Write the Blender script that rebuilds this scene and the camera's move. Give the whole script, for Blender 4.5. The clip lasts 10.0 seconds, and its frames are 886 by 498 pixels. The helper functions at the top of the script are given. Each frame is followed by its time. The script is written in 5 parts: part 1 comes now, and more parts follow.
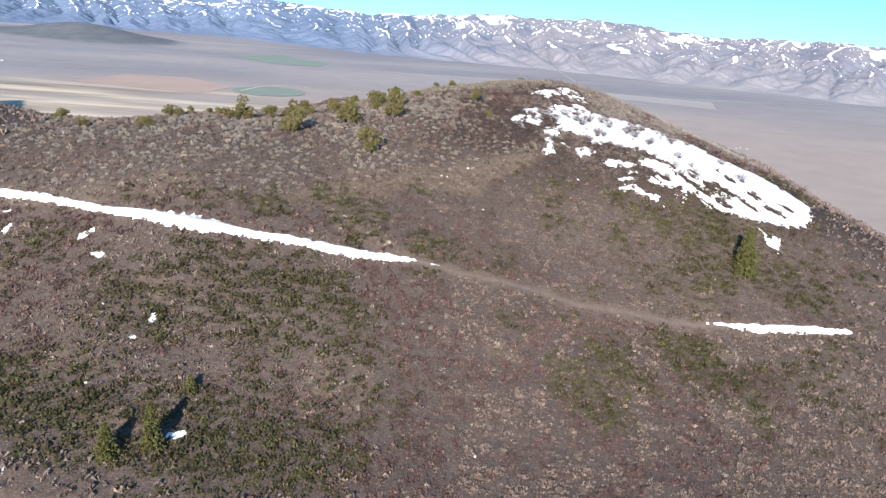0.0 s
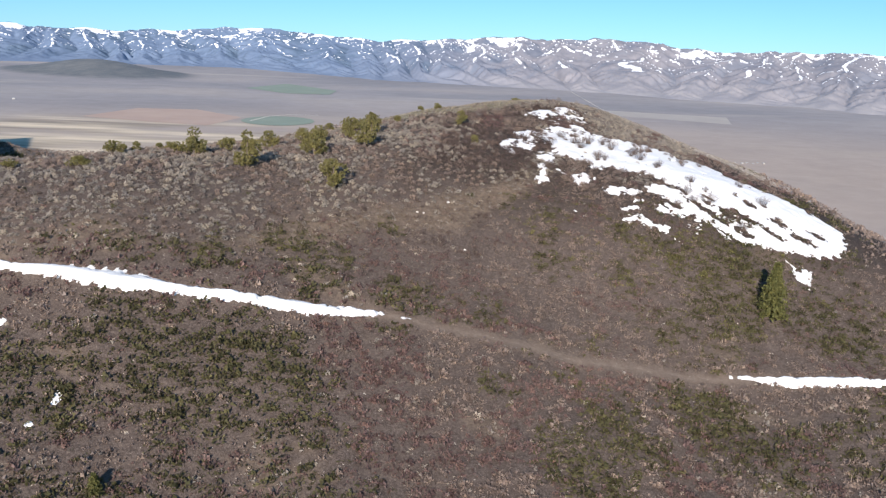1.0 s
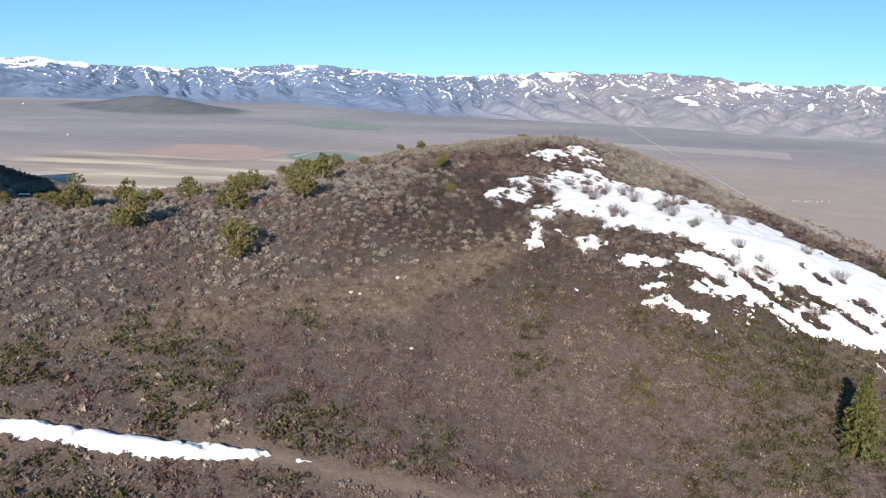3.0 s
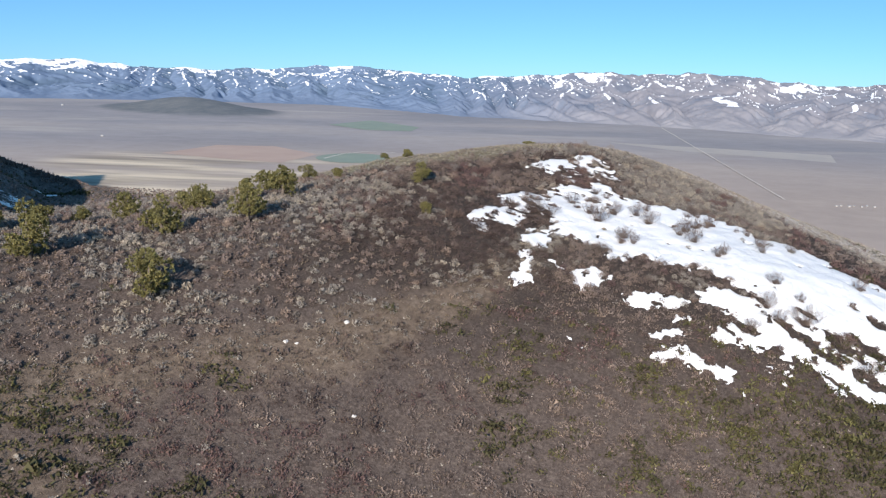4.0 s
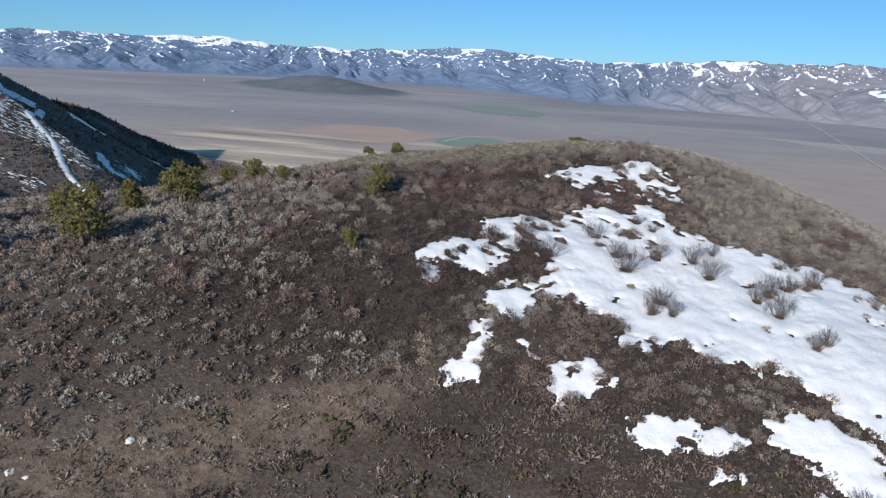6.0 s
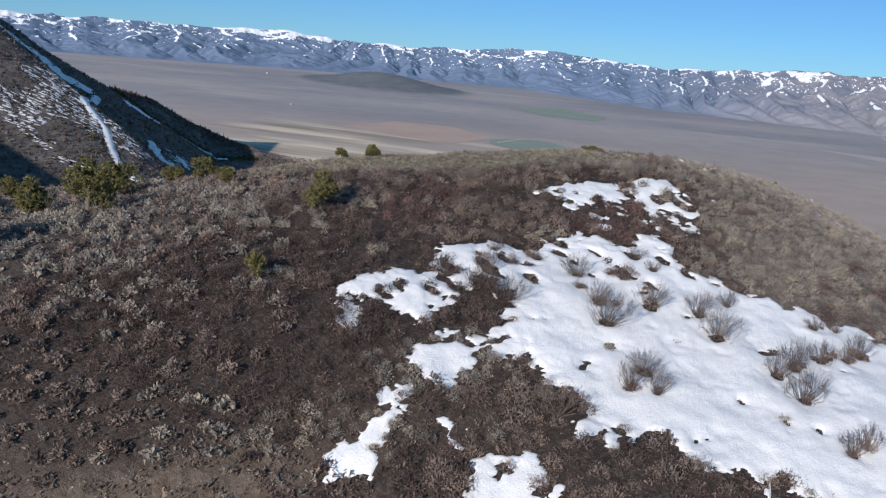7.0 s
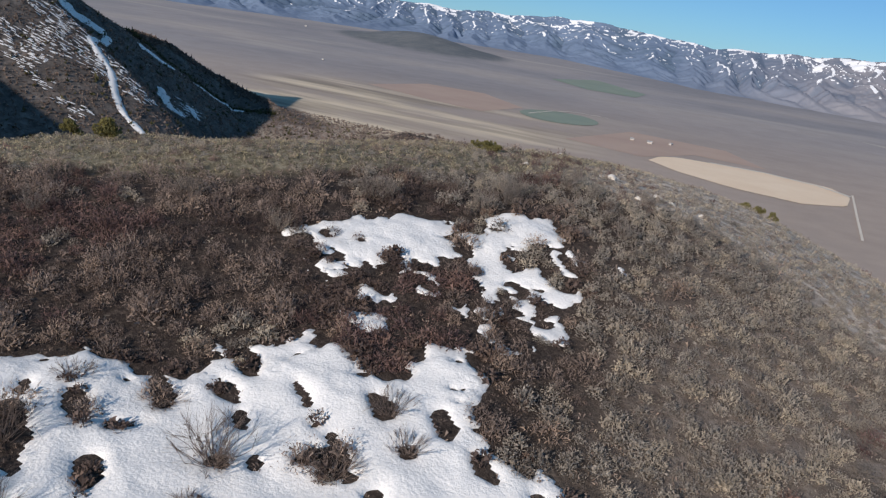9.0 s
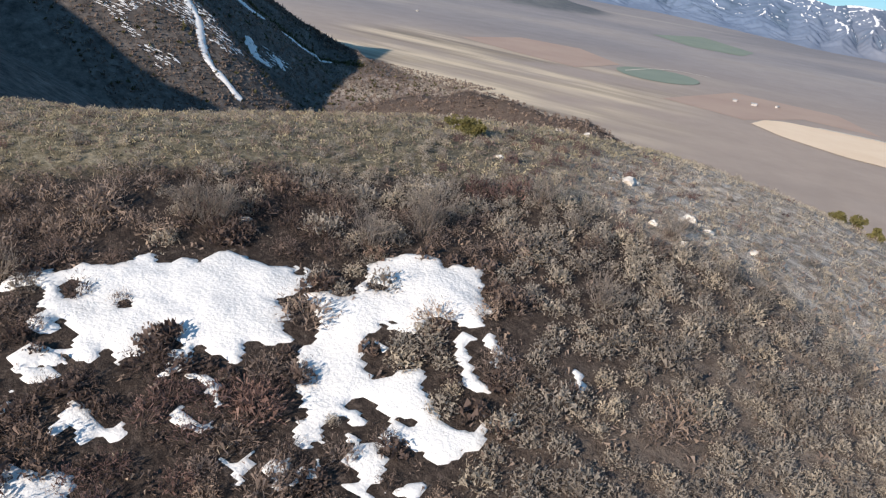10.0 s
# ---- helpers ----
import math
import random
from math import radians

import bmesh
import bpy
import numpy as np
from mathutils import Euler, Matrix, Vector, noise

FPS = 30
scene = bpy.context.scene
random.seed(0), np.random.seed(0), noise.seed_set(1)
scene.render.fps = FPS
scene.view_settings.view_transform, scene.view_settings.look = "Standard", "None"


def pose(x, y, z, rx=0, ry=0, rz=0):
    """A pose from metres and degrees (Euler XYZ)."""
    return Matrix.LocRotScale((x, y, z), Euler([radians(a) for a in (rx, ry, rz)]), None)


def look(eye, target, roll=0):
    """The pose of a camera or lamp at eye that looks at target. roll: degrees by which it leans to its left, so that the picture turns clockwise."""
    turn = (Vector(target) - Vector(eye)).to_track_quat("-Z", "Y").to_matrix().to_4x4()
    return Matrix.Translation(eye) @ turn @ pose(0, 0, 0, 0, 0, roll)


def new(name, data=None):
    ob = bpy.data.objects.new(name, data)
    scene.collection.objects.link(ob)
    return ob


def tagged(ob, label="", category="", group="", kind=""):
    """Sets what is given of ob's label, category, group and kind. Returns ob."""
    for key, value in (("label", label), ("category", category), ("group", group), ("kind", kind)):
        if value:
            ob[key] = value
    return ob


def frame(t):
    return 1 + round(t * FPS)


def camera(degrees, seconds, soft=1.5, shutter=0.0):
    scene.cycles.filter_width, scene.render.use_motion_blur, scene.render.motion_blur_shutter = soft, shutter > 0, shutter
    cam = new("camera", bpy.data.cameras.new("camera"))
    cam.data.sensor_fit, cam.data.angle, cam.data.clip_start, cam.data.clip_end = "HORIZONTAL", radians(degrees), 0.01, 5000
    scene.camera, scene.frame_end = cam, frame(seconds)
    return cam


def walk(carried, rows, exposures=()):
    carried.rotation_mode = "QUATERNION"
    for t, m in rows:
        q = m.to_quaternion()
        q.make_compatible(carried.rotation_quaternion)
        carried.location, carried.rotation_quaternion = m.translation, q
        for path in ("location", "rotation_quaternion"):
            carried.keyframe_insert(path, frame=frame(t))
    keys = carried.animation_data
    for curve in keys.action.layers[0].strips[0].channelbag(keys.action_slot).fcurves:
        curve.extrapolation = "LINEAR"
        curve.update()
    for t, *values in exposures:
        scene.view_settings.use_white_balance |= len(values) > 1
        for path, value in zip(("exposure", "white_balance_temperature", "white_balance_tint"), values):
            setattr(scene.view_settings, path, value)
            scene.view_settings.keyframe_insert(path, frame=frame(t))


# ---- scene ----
# ---- camera ----
EXPOSURES = ((0.0, 0.85, 6700, 15), (0.5, 0.74, 6800, 15), (1.0, 0.54, 6850, 15), (2.0, 0.56, 7000, 15), (3.2, 0.54, 6950, 15), (5.0, 0.23, 6350, 10), (7.5, -0.03, 6500, 15), (8.5, -0.07, 6700, 15), (9.0, -0.15, 6950, 15), (9.5, 0.09, 7100, 15), (10.0, 0.31, 7250, 15))
cam = camera(56.8, 10.0, soft=1.28)
PATH = [
    (0, (-0.144, -2.899, 59.563), (0.064, 6.739, 56.905), 3.83),
    (0.5, (3.293, 7.794, 58.913), (3.311, 17.493, 56.478), 2.21),
    (1, (6.912, 17.974, 58.236), (6.888, 27.683, 55.841), 1.84),
    (1.5, (10.138, 28.005, 57.897), (9.976, 37.783, 55.810), 1.73),
    (2, (13.711, 37.436, 57.491), (13.321, 47.222, 55.468), 1.83),
    (2.5, (16.711, 47.422, 57.187), (16.140, 57.187, 55.110), 1.61),
    (3, (20.035, 58.109, 56.527), (19.336, 67.880, 54.520), 1.47),
    (3.2, (21.310, 61.774, 56.969), (20.569, 71.536, 54.929), 1.28),
    (3.5, (23.280, 68.472, 57.253), (22.407, 78.215, 55.175), 1.36),
    (4, (26.143, 78.966, 56.530), (25.020, 88.698, 54.523), 1.37),
    (4.3, (27.707, 84.496, 55.619), (26.462, 94.229, 53.688), 1.19),
    (4.5, (28.745, 88.521, 55.329), (27.410, 98.242, 53.397), 1.26),
    (5, (31.548, 98.277, 55.087), (29.905, 107.956, 53.184), 1.65),
    (5.5, (34.143, 108.229, 54.750), (32.109, 117.817, 52.765), 2.35),
    (5.7, (35.300, 112.729, 54.820), (33.062, 122.255, 52.759), 2.31),
    (6, (37.123, 119.198, 55.375), (34.523, 128.590, 53.132), 2.75),
    (6.5, (39.258, 127.238, 55.249), (36.249, 136.494, 52.950), 3.92),
    (6.8, (40.048, 132.313, 54.777), (36.893, 141.527, 52.507), 4.46),
    (7, (40.644, 136.163, 54.871), (37.412, 145.347, 52.586), 4.57),
    (7.5, (42.214, 145.581, 54.927), (39.272, 154.837, 52.544), 5.34),
    (8, (43.363, 155.222, 54.946), (40.107, 164.337, 52.435), 6.05),
    (8.5, (44.253, 164.796, 54.891), (40.651, 173.708, 52.134), 7.06),
    (9, (44.818, 174.180, 54.764), (41.317, 183.140, 52.032), 8.28),
    (9.5, (44.863, 183.933, 54.659), (41.023, 192.645, 51.601), 8.72),
    (10, (44.536, 193.380, 54.449), (40.208, 201.731, 51.051), 8.86),
]
walk(cam, [(t, look(eye, target, roll)) for t, eye, target, roll in PATH], exposures=EXPOSURES)
# ---- world and sun ----
SUN_WAY = Vector((0.178, 0.916, -0.358)).normalized()
world = bpy.data.worlds.new("sky")
scene.world = world
world.use_nodes = True
wt = world.node_tree
sky = wt.nodes.new("ShaderNodeTexSky")
sky.sky_type = 'NISHITA'
sky.sun_disc = False
sky.sun_elevation = radians(21)
sky.sun_rotation = math.atan2(-SUN_WAY.x, -SUN_WAY.y)
sky.altitude = 1900
sky.air_density, sky.dust_density, sky.ozone_density = 0.9, 0.0, 2.0
tone = wt.nodes.new("ShaderNodeMix")
tone.data_type, tone.blend_type = 'RGBA', 'MULTIPLY'
tone.inputs[0].default_value = 1.0
tone.inputs[7].default_value = (0.43, 0.78, 1.18, 1)
wt.links.new(sky.outputs[0], tone.inputs[6])
even = wt.nodes.new("ShaderNodeMix")
even.data_type = 'RGBA'
even.inputs[0].default_value = 0.30
even.inputs[7].default_value = (1.75, 5.1, 8.2, 1)
wt.links.new(tone.outputs[2], even.inputs[6])
wt.links.new(even.outputs[2], wt.nodes["Background"].inputs[0])
wt.nodes["Background"].inputs[1].default_value = 0.084
sun = new("sun", bpy.data.lights.new("sun", "SUN"))
sun.data.energy, sun.data.angle, sun.data.color = 5.0, radians(0.53), (1.0, 0.94, 0.86)
sun.matrix_world = look((0, -50, 120), Vector((0, -50, 120)) + SUN_WAY)

# ---- helpers for meshes ----


def link(name, verts, faces, material, parent=None, label="", smooth=False, attrs=None):
    """One mesh object from arrays; faces all have the same number of corners."""
    verts, faces = np.asarray(verts, np.float32), np.asarray(faces, np.int32)
    me = bpy.data.meshes.new(name)
    me.vertices.add(len(verts))
    me.vertices.foreach_set("co", verts.ravel())
    n = faces.shape[1]
    me.loops.add(faces.size)
    me.loops.foreach_set("vertex_index", faces.ravel())
    me.polygons.add(len(faces))
    me.polygons.foreach_set("loop_start", np.arange(0, faces.size, n, dtype=np.int32))
    me.polygons.foreach_set("loop_total", np.full(len(faces), n, np.int32))
    if smooth:
        me.polygons.foreach_set("use_smooth", np.ones(len(faces), bool))
    for key, values in (attrs or {}).items():
        me.attributes.new(key, 'FLOAT', 'POINT').data.foreach_set("value", np.asarray(values, np.float32).ravel())
    me.update(calc_edges=True)
    me.validate()
    me.materials.append(material)
    ob = new(name, me)
    if parent is not None:
        ob.parent = parent
    return tagged(ob, label)


def part(name, bm, material, parent, label=""):
    me = bpy.data.meshes.new(name)
    bm.to_mesh(me)
    bm.free()
    me.materials.append(material)
    ob = new(name, me)
    ob.parent = parent
    return tagged(ob, label)


def lattice(ix, iy, seed):
    h = (ix.astype(np.int64) * 374761393 + iy.astype(np.int64) * 668265263 + seed * 974634777) & 0x7FFFFFFF
    h = ((h ^ (h >> 13)) * 1274126177) & 0x7FFFFFFF
    h = h ^ (h >> 16)
    return (h & 0xFFFF) / 32767.5 - 1.0


def grain(x, y, seed=0):
    """Smooth value noise, -1 to 1, one lattice step per unit."""
    x, y = np.asarray(x, float), np.asarray(y, float)
    ix, iy = np.floor(x), np.floor(y)
    fx, fy = x - ix, y - iy
    fx, fy = fx * fx * (3 - 2 * fx), fy * fy * (3 - 2 * fy)
    a, b = lattice(ix, iy, seed), lattice(ix + 1, iy, seed)
    c, d = lattice(ix, iy + 1, seed), lattice(ix + 1, iy + 1, seed)
    return (a * (1 - fx) + b * fx) * (1 - fy) + (c * (1 - fx) + d * fx) * fy


def fbm(x, y, seed=0, octaves=4):
    total, amp = 0.0, 0.5
    for k in range(octaves):
        total = total + amp * grain(x * 2 ** k, y * 2 ** k, seed + 17 * k)
        amp *= 0.5
    return total


def step(a, b, v):
    s = np.clip((v - a) / (b - a), 0, 1)
    return s * s * (3 - 2 * s)


# ---- lie of the land ----
# The near hill: broad swells on a 25 m net, heights over the canyon floor.
SWELL = (
    (23.6, 2.6, 14.4, 6.8, 11.4, 9.3, 7.5, 9.0, 6.1, 5.4, 3.9),
    (10.1, 0.5, 14.6, 0.7, 9.4, -0.6, 11.7, -1.9, 8.5, -1.2, 6.5),
    (25.0, 9.6, 12.2, 15.6, 7.1, 17.3, 0.9, 17.7, 4.0, 11.1, 5.2),
    (16.3, 12.6, 16.0, 16.7, 11.2, 6.4, 11.2, 2.2, 12.9, 1.1, 11.4),
    (28.8, 10.5, 20.1, 9.8, 23.4, 13.7, 20.7, 14.4, 16.2, 8.9, 10.4),
    (19.5, 2.3, 17.9, 13.2, 12.0, 16.9, 9.1, 17.3, 5.3, 10.2, 8.2),
    (24.3, 14.6, 14.2, 15.7, 22.0, 17.4, 23.4, 11.0, 24.3, 4.5, 13.9),
    (7.7, -1.6, 11.7, 8.2, 8.0, 15.1, 14.7, 12.8, 3.9, 1.2, 5.3),
    (24.4, 7.8, 22.5, 14.6, 26.1, 19.8, 22.0, 15.6, 17.6, 6.2, 8.0),
)
VALLEY_Z = -78.0
TRACK_X = (-75, -60, -50, -40, -28, -21, -14, -2, 12, 25, 40, 53, 70)
TRACK_Y = (130.5, 127.3, 124.4, 123.6, 125.0, 126.5, 128.0, 131.1, 131.9, 131.7, 132.9, 133.5, 134.3)
SPUR = ((-629.7, 673.0, 93.3), (-633.6, 717.3, 68.6), (-628.1, 747.0, 48.7), (-616.4, 774.1, 29.4), (-602.3, 808.7, 5.2), (-589.3, 840.8, -8.1), (-574.4, 865.4, -28.7), (-549.8, 889.9, -49.3), (-512.5, 920.5, -77.0), (-477.5, 947.0, -97.9))
SPUR_BACK = ((-638.1, 897.9, -9.2), (-611.9, 926.8, -20.1), (-573.6, 948.7, -44.2), (-530.5, 965.7, -63.0), (-508.5, 968.0, -67.4))
SPUR_TOE = ((-508.5, 968.0, -66.0), (-468.0, 956.0, -73.0), (-425.0, 938.0, -80.0))
SHOULDER = ((-83.6, 359.9, 8.8), (-73.6, 364.8, 14.5), (-65.0, 366.6, 18.8), (-56.7, 368.6, 21.7), (-46.3, 369.0, 24.5), (-35.5, 368.7, 24.8), (-22.9, 363.1, 24.7), (-9.7, 352.1, 26.6))


def plain(x, y):
    r = np.hypot(x - 40, y - 130)
    return VALLEY_Z + 22 * np.clip((r - 900) / 2600, 0, 1)


def swells(x, y):
    z = np.full(np.shape(x), -30.0)
    for j, row in enumerate(SWELL):
        gy = np.exp(-((y - 70 - 25 * j) / 30.0) ** 2)
        for i, h in enumerate(row):
            z = z + h * gy * np.exp(-((x + 106 - 25 * i) / 30.0) ** 2)
    return z


def tent(x, y, line, fall_left, fall_right, base):
    """Height of a ridge whose crest follows a line of (x, y, z)."""
    best = np.full(np.shape(x), -500.0)
    for (x0, y0, z0), (x1, y1, z1) in zip(line, line[1:]):
        dx, dy = x1 - x0, y1 - y0
        n = math.hypot(dx, dy)
        s = np.clip(((x - x0) * dx + (y - y0) * dy) / n ** 2, 0, 1)
        px, py = x - x0 - s * dx, y - y0 - s * dy
        side = px * dy - py * dx
        dist = np.hypot(px, py)
        best = np.maximum(best, z0 + s * (z1 - z0) - dist * np.where(side > 0, fall_right, fall_left))
    return best


def height(x, y):
    x, y = np.asarray(x, float), np.asarray(y, float)
    near = np.hypot((x - 15) / 190, (y - 165) / 165)
    near = step(1.15, 0.72, near)
    hill = swells(x, y)
    yt = np.interp(x, TRACK_X, TRACK_Y)
    bench = np.exp(-((y - yt) / 1.5) ** 4) * step(74, 66, np.abs(x + 2))
    hill = hill + bench * 0.85 * (swells(x, yt) - hill)
    hill = hill + 0.55 * fbm(x / 9, y / 9, 3) + 0.16 * fbm(x / 2.2, y / 2.2, 5, 2) * (1 - bench)
    low = plain(x, y)
    r = np.hypot(x - 40, y - 130)
    low = low + 5 * fbm(x / 260, y / 260, 9) * step(250, 500, r) * step(900, 600, r)
    low = low - 45 * np.exp(-((x + 330) / 130) ** 2 - ((y - 560) / 150) ** 2)
    # added ridge, out of view, shaped to throw shade on the spur face
    low = np.maximum(low, tent(x, y, ((-760, 300, 177.9), (-508.5, 300, 77.3), (-496.8, 300, 70.8), (-475.7, 300, 62.2), (-461.2, 300, 57.2), (-442.9, 300, 55.6), (-415, 300, 30), (-333, 300, -70)), 0.55, 0.55, low))
    z = low + near * (hill - low)
    # the lower shoulder beyond the crest
    shoulder = tent(x, y, SHOULDER, 0.45, 0.5, low) - 0.5 + 1.2 * fbm(x / 9, y / 9, 24)
    z = np.where(y > 232, np.maximum(z, shoulder), z)
    z = z + 44 * np.exp(-((x + 1180 + 0.5 * (y - 2800)) / 210) ** 2 - ((y - 2800) / 240) ** 2)
    far = (y > 300) & (x < -110)
    rough = 9 * fbm(x / 60, y / 60, 21) + 2.5 * fbm(x / 14, y / 14, 22)
    a = tent(x, y, SPUR, 0.60, 0.65, low) + 0.55 * rough
    b = tent(x, y, SPUR_BACK, 0.65, 0.65, low) + 0.25 * rough
    b = np.maximum(b, tent(x, y, SPUR_TOE, 0.6, 0.45, low) + 0.15 * rough)
    z = np.where(far, np.maximum(z, np.maximum(a, b)), z)
    return z


LAWN_X = (-60, 5, 18, 24, 28, 32, 40, 47, 56)
LAWN_Y = (206, 204.5, 210.5, 216.5, 220.5, 222.5, 224, 222, 213)


def lawn_share(x, y):
    """Short grass on the crest beyond the brush."""
    edge = np.interp(x, LAWN_X, LAWN_Y) + 1.5 * fbm(x / 4, y / 4, 90)
    return step(-0.8, 2.0, y - edge) * step(20, -25, x - 40) * step(262, 248, y)


def pale_share(x, y):
    """Thin pale scrub on the stony slope to the side of the crest."""
    edge = 223.5 - 0.9 * np.maximum(0, x - 46) + 4 * fbm(x / 6, y / 6, 91)
    return step(-2.5, 3.5, y - edge) * step(27, 37, x + 3 * fbm(x / 5, y / 5, 93)) * step(190, 204, y + 6 * fbm(x / 12, y / 12, 94))


SAGE_EDGE_X = (-90, -60, -46, -30, -24, -19, -11.5, -3, 2.6, 9, 17, 21, 24, 40)
SAGE_EDGE_Y = (124, 130, 133, 134, 137.5, 144, 149, 153.5, 157, 163, 168, 174, 180, 200)
TAN_EDGE_X = (-90, -60, -32, -20, -12, -5.4, 2.3, 7.3, 14.2, 20, 26, 40)
TAN_EDGE_Y = (122, 128, 132.5, 135.5, 142, 147.5, 151, 155, 159, 164, 171, 200)


def slope_bands(x, y):
    """Shares of the upper sage, the tan stony band under it, and the close twig brush further down."""
    sway = 5 * fbm(x / 9, y / 9, 140)
    upper = step(-2, 2, y - np.interp(x, SAGE_EDGE_X, SAGE_EDGE_Y) + sway)
    band = (1 - upper) * step(-2.5, 2.5, y - np.interp(x, TAN_EDGE_X, TAN_EDGE_Y) + sway + 3 * fbm(x / 4, y / 4, 141))
    tan = np.maximum(band, (1 - upper) * step(0.26, 0.44, fbm(x / 13, y / 7, 142)) * 0.7)
    return upper, tan, np.clip(1 - upper - tan, 0, 1)


def close_by(x, y):
    """1 on the ground over which the eye passes within some forty metres."""
    return step(0, 5, x) * step(64, 59, x) * step(167, 172, y) * step(240, 234, y)


def brown_share(x, y):
    """How far brown brush takes the place of sage."""
    by_snow = np.exp(-(np.hypot((x - 24) / 23, (y - 190) / 31)) ** 4) * (1 - lawn_share(x, y))
    upper, tan, low = slope_bands(x, y)
    by_snow = np.maximum(by_snow, 1.35 * np.exp(-np.hypot((x - 17) / 15, (y - 180) / 15) ** 4))
    high = np.clip(0.15 + 0.85 * by_snow * step(46, 35, x) + 0.7 * fbm(x / 17, y / 17, 80), 0, 1)
    return np.clip(upper * high + 0.30 * tan + 0.94 * low, 0, 1)


# ---- materials ----
def shader(name, rough=0.9):
    m = bpy.data.materials.new(name)
    m.use_nodes = True
    nt = m.node_tree
    b = nt.nodes["Principled BSDF"]
    b.inputs["Roughness"].default_value = rough
    b.inputs["Specular IOR Level"].default_value = 0.15
    return m, nt, b


def position(nt):
    return nt.nodes.new("ShaderNodeNewGeometry").outputs["Position"]


def noise_of(nt, scale, detail=4.0, roughness=0.6, where=None, stretch=None):
    src = where if where is not None else position(nt)
    if stretch:
        mp = nt.nodes.new("ShaderNodeMapping")
        mp.inputs["Scale"].default_value = stretch
        nt.links.new(src, mp.inputs[0])
        src = mp.outputs[0]
    n = nt.nodes.new("ShaderNodeTexNoise")
    n.inputs["Scale"].default_value = scale
    n.inputs["Detail"].default_value = detail
    n.inputs["Roughness"].default_value = roughness
    nt.links.new(src, n.inputs["Vector"])
    return n.outputs[0]


def ramp(nt, fac, stops):
    r = nt.nodes.new("ShaderNodeValToRGB")
    while len(r.color_ramp.elements) < len(stops):
        r.color_ramp.elements.new(0.5)
    for e, (pos, col) in zip(r.color_ramp.elements, stops):
        e.position = pos
        e.color = (*col, 1) if len(col) == 3 else col
    nt.links.new(fac, r.inputs[0])
    return r.outputs[0]


def mix(nt, fac, a, b, blend='MIX'):
    m = nt.nodes.new("ShaderNodeMix")
    m.data_type, m.blend_type = 'RGBA', blend
    for sock, v in ((m.inputs[0], fac), (m.inputs[6], a), (m.inputs[7], b)):
        if isinstance(v, (int, float)):
            sock.default_value = v
        elif isinstance(v, tuple):
            sock.default_value = (*v, 1)
        else:
            nt.links.new(v, sock)
    return m.outputs[2]


def attr(nt, name):
    a = nt.nodes.new("ShaderNodeAttribute")
    a.attribute_name = name
    return a.outputs["Fac"]


def bump(nt, b, fac, strength, distance):
    n = nt.nodes.new("ShaderNodeBump")
    n.inputs["Strength"].default_value = strength
    n.inputs["Distance"].default_value = distance
    nt.links.new(fac, n.inputs["Height"])
    nt.links.new(n.outputs[0], b.inputs["Normal"])


def threshold(nt, fac, lo, hi):
    return ramp(nt, fac, [(lo, (0, 0, 0)), (hi, (1, 1, 1))])


